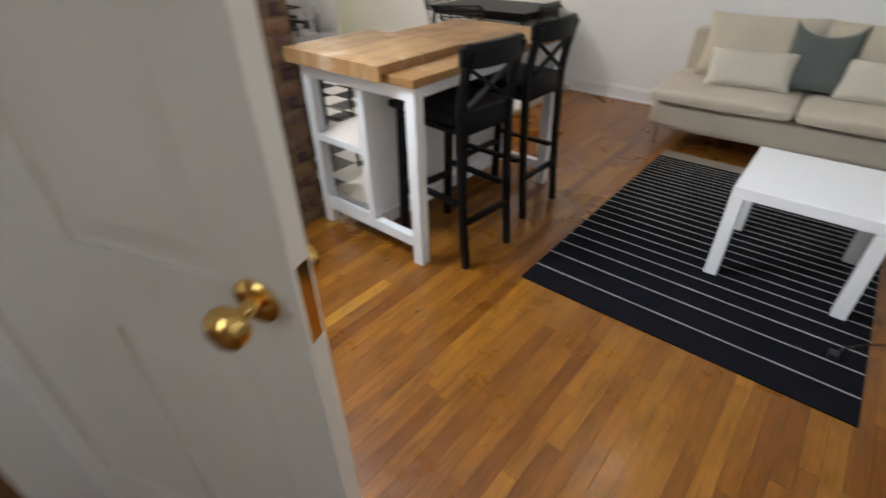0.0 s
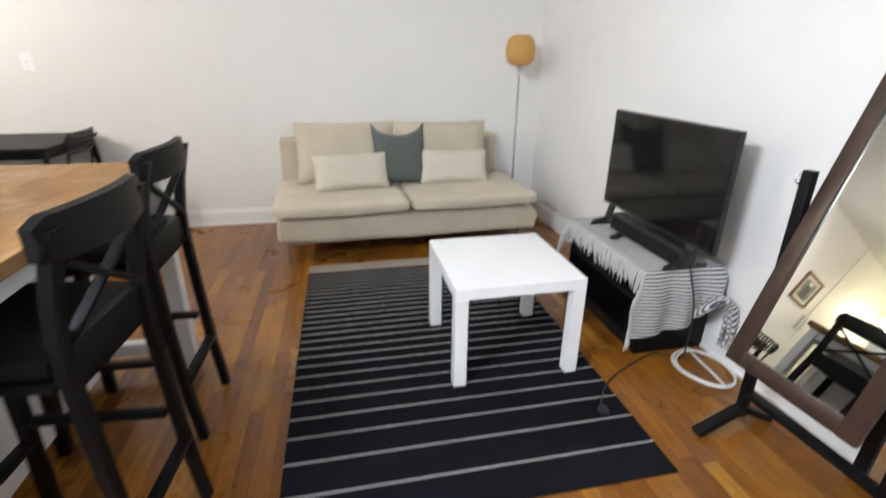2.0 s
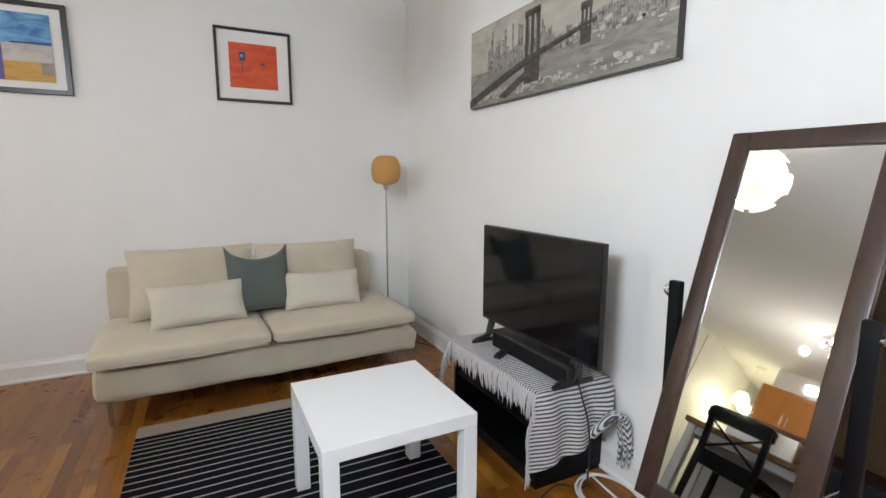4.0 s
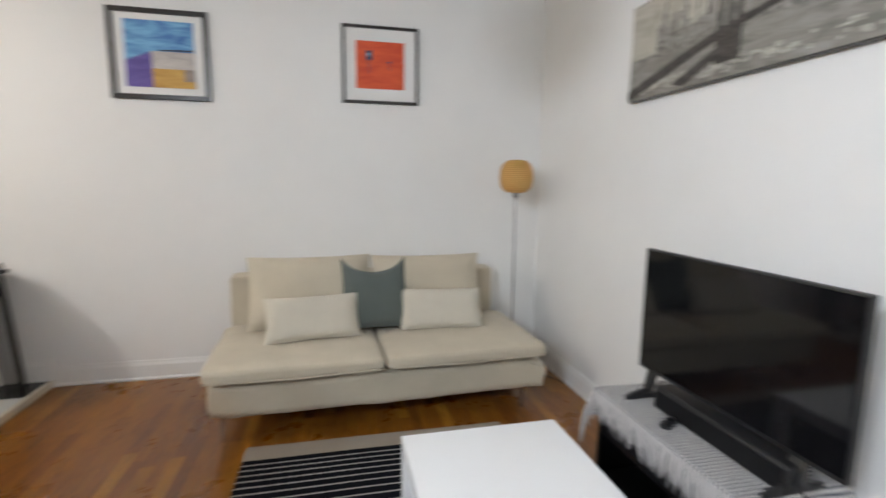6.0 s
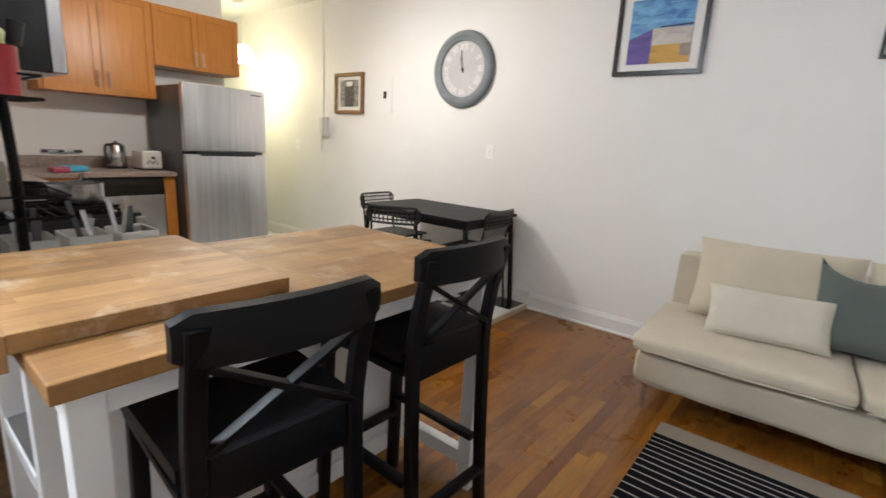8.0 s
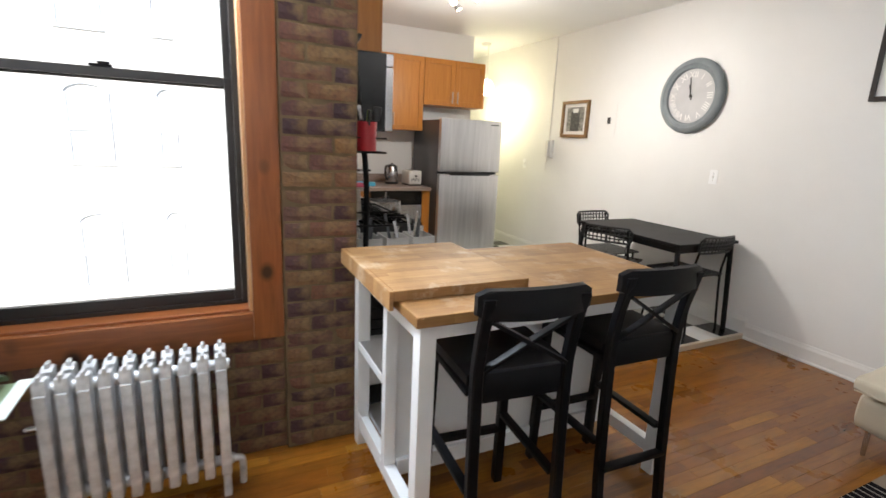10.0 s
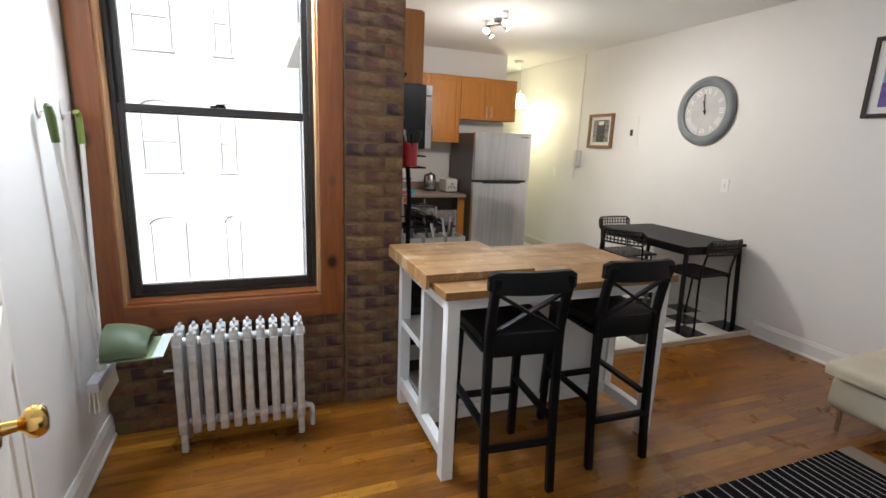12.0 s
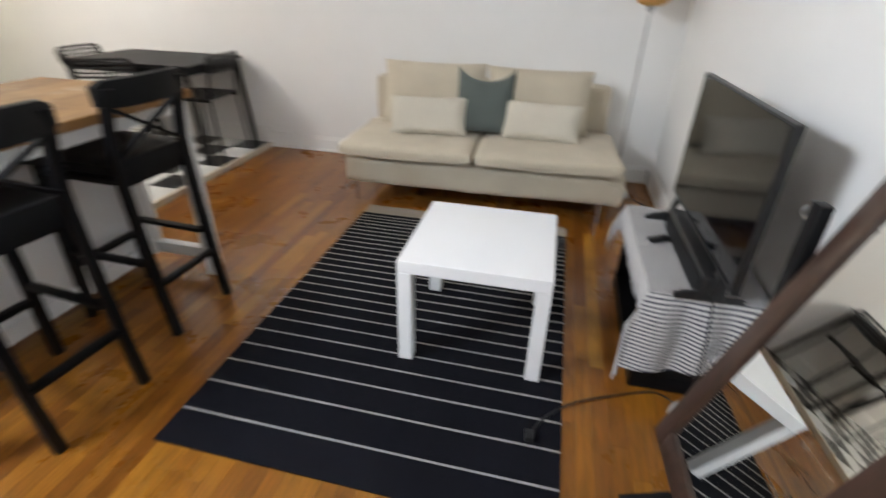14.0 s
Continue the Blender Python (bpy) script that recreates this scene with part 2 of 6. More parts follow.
def add_tube(bm, pts, r, sides=10, cap=True, close=False):
    """A tube of radius r (a number, or one for each point) through the points."""
    pts = [Vector(p) for p in pts]
    n = len(pts)
    rings, up = [], None
    for i, p in enumerate(pts):
        a, b = pts[(i - 1) % n if close else max(i - 1, 0)], pts[(i + 1) % n if close else min(i + 1, n - 1)]
        t = (b - a).normalized()
        if up is None:
            up = t.orthogonal().normalized()
        up = (up - t * up.dot(t)).normalized()
        side = t.cross(up)
        rr = r[i] if isinstance(r, (list, tuple)) else r
        rings.append([bm.verts.new(p + rr * (math.cos(k * math.tau / sides) * up + math.sin(k * math.tau / sides) * side)) for k in range(sides)])
    for i in range(n if close else n - 1):
        A, B = rings[i], rings[(i + 1) % n]
        for k in range(sides):
            bm.faces.new((A[k], A[(k + 1) % sides], B[(k + 1) % sides], B[k]))
    if cap and not close:
        bm.faces.new(rings[0][::-1])
        bm.faces.new(rings[-1])
    return bm


def tube(pts, r, sides=10, cap=True, close=False):
    return add_tube(bmesh.new(), pts, r, sides, cap, close)


def add_lathe(bm, profile, sides=24, m=None, axis="z"):
    """A turned body: (radius, height) pairs round z."""
    rings = []
    for r, z in profile:
        rings.append([bm.verts.new((r * math.cos(k * math.tau / sides), r * math.sin(k * math.tau / sides), z)) for k in range(sides)])
    for A, B in zip(rings, rings[1:]):
        for k in range(sides):
            bm.faces.new((A[k], A[(k + 1) % sides], B[(k + 1) % sides], B[k]))
    if profile[0][0] > 1e-5:
        bm.faces.new(rings[0][::-1])
    if profile[-1][0] > 1e-5:
        bm.faces.new(rings[-1])
    vs = [v for ring in rings for v in ring]
    if m is not None:
        bmesh.ops.transform(bm, matrix=m, verts=vs)
    bmesh.ops.remove_doubles(bm, verts=vs, dist=1e-6)
    return bm


def lathe(profile, sides=24, m=None):
    return add_lathe(bmesh.new(), profile, sides, m)


def add_beam(bm, a, b, w, d, side=(0, 0, 1), bevel=0.003, taper=1.0):
    """A bar of section w x d from a to b; w is measured across the given side direction."""
    a, b = Vector(a), Vector(b)
    t = (b - a).normalized()
    s = Vector(side)
    s = (s - t * s.dot(t)).normalized()
    u = t.cross(s)
    L = (b - a).length
    m = Matrix((u, s, t)).transposed().to_4x4()
    m.translation = a
    t0 = len(bm.verts)
    old = set(bm.verts)
    add_box(bm, (-w / 2, -d / 2, 0), (w / 2, d / 2, L), bevel)
    vs = [v for v in bm.verts if v not in old]
    for v in vs:
        k = 1 + (taper - 1) * v.co.z / L
        v.co.x *= k
        v.co.y *= k
    bmesh.ops.transform(bm, matrix=m, verts=vs)
    return bm


def beam(a, b, w, d, side=(0, 0, 1), bevel=0.003, taper=1.0):
    return add_beam(bmesh.new(), a, b, w, d, side, bevel, taper)


def setting(name, bm, material, label, category):
    o = part(name, bm, material, None, label)
    return tagged(o, label, category, kind="structure")


# ---- structure ----
T = 0.2
TX = -1.745
M_mortar = painted("ochre_mortar", (0.135, 0.092, 0.046), 0.95, 0.25, 0.8, 12)
setting("floor", box((TX, -2.9, -0.1), (XT, YW, -0.004)), M_under, "glossy orange brown oak strip floor", "floor")
floor = bpy.data.objects["floor"]
setting("wall_pictures", box((-8.0, YW, -0.1), (XT + T, YW + T, CEIL)), M_wall, "white painted plaster wall with framed pictures and a clock", "wall")
setting("wall_television", box((XT, -2.9, -0.1), (XT + T, YW, CEIL)), M_wall, "white painted plaster wall behind the television", "wall")
WY0, WY1, WZ0, WZ1 = 0.30, 1.215, 0.675, 2.47
bm = bmesh.new()
add_box(bm, (WX - 0.3, YD, -0.1), (WX, WY0, CEIL))
add_box(bm, (WX - 0.3, WY1, -0.1), (WX, 1.34, CEIL))
add_box(bm, (WX - 0.3, WY0, -0.1), (WX, WY1, WZ0))
add_box(bm, (WX - 0.3, WY0, WZ1), (WX, WY1, CEIL))
add_box(bm, (WX - 0.3, 1.34, -0.1), (WX + 0.025, 1.655, CEIL))
wall_w = setting("wall_window", bm, M_mortar, "exposed old brown brick wall round the window", "wall")
DX0, DX1 = -0.80, 1.00
bm = bmesh.new()
add_box(bm, (WX, YD - 0.12, -0.1), (DX0, YD, CEIL))
add_box(bm, (DX1, YD - 0.12, -0.1), (XT, YD, CEIL))
add_box(bm, (DX0, YD - 0.12, 2.06), (DX1, YD, CEIL))
setting("wall_door", bm, M_wall, "white painted wall with a double doorway", "wall")
bm = bmesh.new()
add_box(bm, (WX - T, -2.9, -0.1), (WX, YD, CEIL))
# End wall is unseen; its opening is invented for the fill lamp.
add_box(bm, (WX - T, -3.1, -0.1), (-0.4, -2.9, CEIL))
add_box(bm, (0.8, -3.1, -0.1), (XT + T, -2.9, CEIL))
add_box(bm, (-0.4, -3.1, -0.1), (0.8, -2.9, 0.8))
add_box(bm, (-0.4, -3.1, 2.3), (0.8, -2.9, CEIL))
setting("wall_bedroom", bm, M_wall, "plain white painted bedroom walls", "wall")
setting("wall_kitchen_side", box((XF - T, YK - 0.2, -0.1), (WX - 0.3, YK, CEIL)), M_wall, "plain white painted kitchen side wall", "wall")
setting("wall_kitchen_far", box((XF - T, YK, -0.1), (XF, 4.05, CEIL)), M_wall, "white painted kitchen end wall above the cabinets", "wall")
setting("wall_hall_end", box((-8.2, 3.5, -0.1), (-8.0, YW, CEIL)), M_wall, "cream lit end wall of the hall", "wall")
setting("wall_hall_side", box((-8.0, 3.85, -0.1), (XF - T, 4.05, CEIL)), M_wall, "plain white painted hall side wall", "wall")
setting("ceiling", add_box(box((-8.2, YK - 0.2, CEIL), (WX - 0.3, YW + T, CEIL + 0.15)), (WX - 0.3, -3.1, CEIL), (XT + T, YW + T, CEIL + 0.15)), M_ceil, "plain white painted flat ceiling", "ceiling")
setting("floor_kitchen", box((-8.0, YK, -0.1), (TX - 0.03, YW, 0.030)), mat("grout", (0.3, 0.3, 0.29), 0.8), "black and white checkered kitchen tile floor", "floor")
setting("threshold", box((TX - 0.03, 1.66, -0.1), (TX, YW, 0.040), 0.004), painted("beige_edge", (0.55, 0.48, 0.38), 0.45), "cream painted wooden edge of the raised tile floor", "threshold")


def skirting(name, a, b, normal, h=0.13):
    """A moulded baseboard from a to b on a wall whose room side is given by normal."""
    ax, n = Vector((*a, 0)), Vector((*normal, 0))
    prof = [(0, 0), (0.020, 0), (0.022, 0.012), (0.015, 0.022), (0.014, h - 0.03), (0.008, h - 0.012), (0.006, h), (0, h)]
    bm = bmesh.new()
    ends = [[bm.verts.new(Vector((*p, 0)) + n * (d + 0.0005) + Vector((0, 0, z))) for d, z in prof] for p in (a, b)]
    for k in range(len(prof)):
        bm.faces.new((ends[0][k], ends[0][(k + 1) % len(prof)], ends[1][(k + 1) % len(prof)], ends[1][k]))
    bm.faces.new(ends[0][::-1])
    bm.faces.new(ends[1])
    bmesh.ops.recalc_face_normals(bm, faces=bm.faces)
    return setting(name, bm, M_trim, "white painted moulded wooden baseboard", "baseboard")


skirting("baseboard", (TX, YW), (XT - 0.02, YW), (0, -1))
skirting("baseboard", (-7.9, YW), (TX - 0.001, YW), (0, -1), 0.17)
skirting("baseboard", (XT, YD), (XT, YW - 0.02), (-1, 0))
skirting("baseboard", (WX + 0.001, YD), (DX0 - 0.07, YD), (0, 1))
skirting("baseboard", (WX, YD - 0.13), (WX, -2.8), (1, 0))

# window with stained pine casing
win = tagged(new("window_1"), "black double hung sash window in a wide stained pine casing", "window", kind="structure")
cx = WX - 0.001
for nm, lo, hi, mt in (("casing", (cx, WY1, 0.555), (cx + 0.032, WY1 + 0.122, CEIL - 0.01), M_pine),
                       ("casing", (cx, WY0 - 0.09, 0.555), (cx + 0.032, WY0, CEIL - 0.01), M_pine),
                       ("casing", (cx, WY0 + 0.001, 0.555), (cx + 0.031, WY1 - 0.001, WZ0), M_pineh),
                       ("casing", (cx, WY0 + 0.001, WZ1), (cx + 0.031, WY1 - 0.001, CEIL - 0.01), M_pineh)):
    part(nm, box(lo, hi, 0.003), mt, win, "orange brown stained pine board with dark knots", True)
# Casing pine with the daylight on the reveal put into its colour.
M_jamb = wooden("daylit_pine", (0.50, 0.28, 0.13), (0.64, 0.40, 0.21), 0.4, "z", 0.08)
for lo, hi in (((WX - 0.2, WY1 - 0.012, WZ0), (WX, WY1, WZ1)), ((WX - 0.2, WY0, WZ0), (WX, WY0 + 0.012, WZ1))):
    part("jamb", box(lo, hi, 0.001), M_jamb, win, "stained pine window reveal")
part("sill", box((WX - 0.2, WY0 + 0.013, WZ0 - 0.004), (WX + 0.002, WY1 - 0.013, WZ0 + 0.012), 0.003), M_pineh, win)
M_sash = painted("dark_bronze_sash", (0.018, 0.016, 0.016), 0.35, 0.15, 0.05)
SX = WX - 0.09
part("window_frame", add_box(add_box(add_box(box((SX - 0.06, WY0 + 0.013, WZ0 + 0.013), (SX + 0.012, WY0 + 0.035, WZ1), 0.002), (SX - 0.06, WY1 - 0.035, WZ0 + 0.013), (SX + 0.012, WY1 - 0.013, WZ1), 0.002), (SX - 0.06, WY0 + 0.035, WZ0 + 0.013), (SX + 0.012, WY1 - 0.035, WZ0 + 0.03), 0.002), (SX - 0.06, WY0 + 0.035, WZ1 - 0.02), (SX + 0.012, WY1 - 0.035, WZ1), 0.002), M_sash, win)
gl = mat("window_glass", (1, 1, 1), 0.0, 0.0, Transmission_Weight=1.0, IOR=1.01)


def sash(x, z0, z1, bot, top):
    s = part("sash", bmesh.new(), M_sash, win)
    y0, y1, w = WY0 + 0.036, WY1 - 0.036, 0.028
    bm = bmesh.new()
    add_box(bm, (x - 0.015, y0, z0), (x + 0.015, y0 + w, z1), 0.003)
    add_box(bm, (x - 0.015, y1 - w, z0), (x + 0.015, y1, z1), 0.003)
    add_box(bm, (x - 0.0145, y0 + w, z0), (x + 0.0145, y1 - w, z0 + bot), 0.003)
    add_box(bm, (x - 0.0145, y0 + w, z1 - top), (x + 0.0145, y1 - w, z1), 0.003)
    bm.to_mesh(s.data)
    bm.free()
    p = part("pane", box((x - 0.002, y0 + w - 0.004, z0 + bot - 0.004), (x + 0.002, y1 - w + 0.004, z1 - top + 0.004)), gl, s)
    p.visible_shadow = False
    return s


sash(SX - 0.005, WZ0 + 0.031, 1.615, 0.045, 0.032)
sash(SX - 0.038, 1.575, WZ1 - 0.021, 0.032, 0.035)
lk = part("sash_lock", box((SX - 0.012, 0.72, 1.616), (SX + 0.012, 0.79, 1.626), 0.003), M_blackmatt, win)
part("lever", box((SX - 0.004, 0.745, 1.626), (SX + 0.016, 0.785, 1.634), 0.003), M_blackmatt, lk)

# building across the street
bld = thing("apartment_building", pose(-13.0, 2.0, -8.0), "pale sunlit apartment building with arched windows across the yard", "building")
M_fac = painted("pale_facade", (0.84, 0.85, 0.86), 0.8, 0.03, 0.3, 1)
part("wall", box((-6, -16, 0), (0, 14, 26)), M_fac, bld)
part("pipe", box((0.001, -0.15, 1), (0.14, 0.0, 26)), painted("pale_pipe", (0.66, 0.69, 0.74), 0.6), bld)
# Pane and trim colours are paled to carry the outdoor glare.
M_fwin = mat("washed_out_glass", (0.74, 0.78, 0.82), 0.35)
M_ftrim = painted("washed_out_trim", (0.72, 0.76, 0.82), 0.7)


def facade_window(hw):
    """An arched sash window of half width hw; outward is +x."""
    o = thing("window", pose(0, 0, 0), "", "")
    o.parent = bld
    bm = bmesh.new()
    add_box(bm, (0.0, -hw, 0), (0.05, -hw + 0.05, 1.5), 0.01)
    add_box(bm, (0.0, hw - 0.05, 0), (0.05, hw, 1.5), 0.01)
    add_box(bm, (0.0, -hw + 0.05, 0.70), (0.04, hw - 0.05, 0.75), 0.01)
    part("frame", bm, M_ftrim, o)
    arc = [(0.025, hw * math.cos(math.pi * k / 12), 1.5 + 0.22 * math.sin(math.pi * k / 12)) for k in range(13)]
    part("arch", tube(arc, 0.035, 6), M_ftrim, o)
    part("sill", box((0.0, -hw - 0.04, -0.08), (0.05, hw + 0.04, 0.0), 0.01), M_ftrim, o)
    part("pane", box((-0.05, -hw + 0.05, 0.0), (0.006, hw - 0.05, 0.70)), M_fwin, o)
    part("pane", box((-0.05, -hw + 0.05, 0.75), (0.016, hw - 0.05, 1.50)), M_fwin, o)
    return o


wide, slim = facade_window(0.42), facade_window(0.20)
first = [True, True]
for fl in range(7):
    for k in range(-3, 3):
        for q, (src, y) in enumerate(((wide, -3.35), (slim, -1.82))):
            m = pose(0.0, y + k * 4.1, 2.77 + fl * 2.9)
            if first[q]:
                src.matrix_basis = m
                first[q] = False
            else:
                copy_thing(src, m)
setting("ground", box((-400, -400, -8.2), (400, 400, -8.0)), painted("asphalt", (0.06, 0.06, 0.062), 0.9, 0.1, 0.5, 1), "grey asphalt street below the window", "ground")

# ---- things ----


def door_leaf(name, m, label, hand):
    """A six panel door; hinge edge on the local z axis, leaf along +x."""
    d = tagged(thing(name, m, label, "door"), kind="structure")
    W, H, t = 0.86, 2.03, 0.036
    bm = bmesh.new()
    xs, zs = (0.11, 0.385, 0.475, 0.75), ((0.24, 0.86), (1.02, 1.56), (1.68, 1.90))
    for lo, hi in ((0, xs[0]), (xs[1], xs[2]), (xs[3], W)):
        add_box(bm, (lo, -t / 2, 0.008), (hi, t / 2, H), 0.001, 1)
    zz = [0.008] + [z for p in zs for z in p] + [H]
    for k in range(0, len(zz), 2):
        for lo, hi in ((xs[0], xs[1]), (xs[2], xs[3])):
            add_box(bm, (lo, -t / 2 + 0.0001, zz[k]), (hi, t / 2 - 0.0001, zz[k + 1]))
    part("leaf", bm, M_door, d)
    for z0, z1 in zs:
        for lo, hi in ((xs[0], xs[1]), (xs[2], xs[3])):
            bm = box((lo, -t / 2 + 0.009, z0), (hi, t / 2 - 0.009, z1))
            for s in (-1, 1):
                r = [(0.0, 0.0085), (0.012, 0.009), (0.05, 0.003)]
                rings = []
                for ins, dep in r:
                    y = s * (t / 2 - dep)
                    rings.append([bm.verts.new(c) for c in ((lo + ins, y, z0 + ins), (hi - ins, y, z0 + ins), (hi - ins, y, z1 - ins), (lo + ins, y, z1 - ins))])
                for A, B in zip(rings, rings[1:]):
                    for k in range(4):
                        bm.faces.new((A[k], A[(k + 1) % 4], B[(k + 1) % 4], B[k]))
                bm.faces.new(rings[-1])
            bmesh.ops.recalc_face_normals(bm, faces=bm.faces)
            part("panel", bm, M_door, d)
    for s in (-1, 1):
        k = part("door_handle", lathe([(0.0, 0.0), (0.033, 0.0), (0.033, 0.004), (0.026, 0.008), (0.012, 0.010), (0.010, 0.030), (0.016, 0.036), (0.026, 0.042), (0.0295, 0.052), (0.027, 0.063), (0.018, 0.070), (0, 0.072)], 28, pose(W - 0.065, s * (t / 2 + 0.0005), 1.0, -90 * s)), M_brass, d, "polished brass round knob", True)
    part("latch_plate", box((W - 0.001, -0.012, 0.94), (W + 0.001, 0.012, 1.06)), M_brass, d, "brass latch plate")
    return d


door_leaf("door_1", pose(-0.785, 0.215, 0, 0, 0, 20), "open cream white six panel door with brass knobs", 1)
door_leaf("door_2", pose(0.985, 0.215, 0, 0, 0, 66), "wide open cream white six panel door with brass knobs", -1)
fr = tagged(new("door_casing"), "white painted door casing round the doorway", "trim", kind="structure")
for lo, hi in (((DX0 - 0.065, YD + 0.0005, 0), (DX0, YD + 0.018, 2.12)), ((DX1, YD + 0.0005, 0), (DX1 + 0.065, YD + 0.018, 2.12)), ((DX0 + 0.0005, YD + 0.0005, 2.06), (DX1 - 0.0005, YD + 0.017, 2.119))):
    part("casing", box(lo, hi, 0.004), M_trim, fr)

# kitchen island
isl = thing("kitchen_island", pose(-1.635, 1.615, 0), "white painted kitchen island with butcher block top and open shelves", "kitchen island")
IW, IL, IZ = 0.79, 1.245, 0.90
top = part("tabletop", box((0, 0, IZ - 0.036), (IW, IL, IZ), 0.004), M_butcher, isl, "honey brown butcher block worktop")
for x in (0.022, IW - 0.078):
    for y in (0.022, IL - 0.078):
        part("leg", box((x, y, 0), (x + 0.056, y + 0.056, IZ - 0.037), 0.003), M_isl, isl)
for y in (0.024, IL - 0.076):
    part("apron", box((0.079, y + 0.004, IZ - 0.10), (IW - 0.079, y + 0.046, IZ - 0.038), 0.002), M_isl, isl)
    part("bottom_rail", box((0.079, y + 0.004, 0.09), (IW - 0.079, y + 0.048, 0.145), 0.002), M_isl, isl)
    part("post", box((0.405, y + 0.002, 0.146), (0.445, y + 0.050, IZ - 0.101), 0.002), M_isl, isl)
part("back_panel", box((0.415, 0.078, 0.10), (0.433, IL - 0.078, IZ - 0.038), 0.001), M_isl, isl, "plain white panel")
part("bottom_rail", box((0.434, 0.078, 0.09), (0.452, IL - 0.078, 0.16), 0.002), M_isl, isl)
part("apron", box((IW - 0.074, 0.079, IZ - 0.09), (IW - 0.03, IL - 0.079, IZ - 0.038), 0.002), M_isl, isl)
part("apron", box((0.026, 0.079, IZ - 0.10), (0.07, IL - 0.079, IZ - 0.038), 0.002), M_isl, isl)
for z in (0.15, 0.50):
    part("shelf", box((0.03, 0.03 if z > 0.2 else 0.074, z), (0.412, IL - 0.03, z + 0.022), 0.002), mat("shelf_steel", (0.42, 0.42, 0.43), 0.35, 1.0), isl, "brushed steel shelf")
    part("shelf_edge", box((0.079, 0.024, z - 0.012), (0.404, 0.029, z + 0.023), 0.001), M_isl, isl)
# Black sheet stands in for the darkness between the island shelves.
part("shade_panel", box((0.08, 0.60, 0.175), (0.41, 0.612, 0.80)), M_blackmatt, isl, "black panel put in for the shade inside the shelves")
board = thing("chopping_board", pose(-1.645, 1.598, IZ + 0.0005), "thick light wooden board lying flat on the island top", "chopping board")
part("board", box((0, 0, 0), (0.645, 0.525, 0.036), 0.003), M_board, board)
part("lip", box((0.0, -0.016, -0.03), (0.645, -0.0005, 0.035), 0.002), M_board, board)


def bent(pts, w, d, bevel=0.004):
    """A curved bar in a plane of constant y: w across y, d along x."""
    bm = bmesh.new()
    rings = []
    e = bevel
    for x, y, z in pts:
        rings.append([bm.verts.new((x + a, y + b, z)) for a, b in ((-d / 2, -w / 2 + e), (-d / 2 + e, -w / 2), (d / 2 - e, -w / 2), (d / 2, -w / 2 + e), (d / 2, w / 2 - e), (d / 2 - e, w / 2), (-d / 2 + e, w / 2), (-d / 2, w / 2 - e))])
    for A, B in zip(rings, rings[1:]):
        for k in range(8):
            bm.faces.new((A[k], A[(k + 1) % 8], B[(k + 1) % 8], B[k]))
    bm.faces.new(rings[0][::-1])
    bm.faces.new(rings[-1])
    return bm


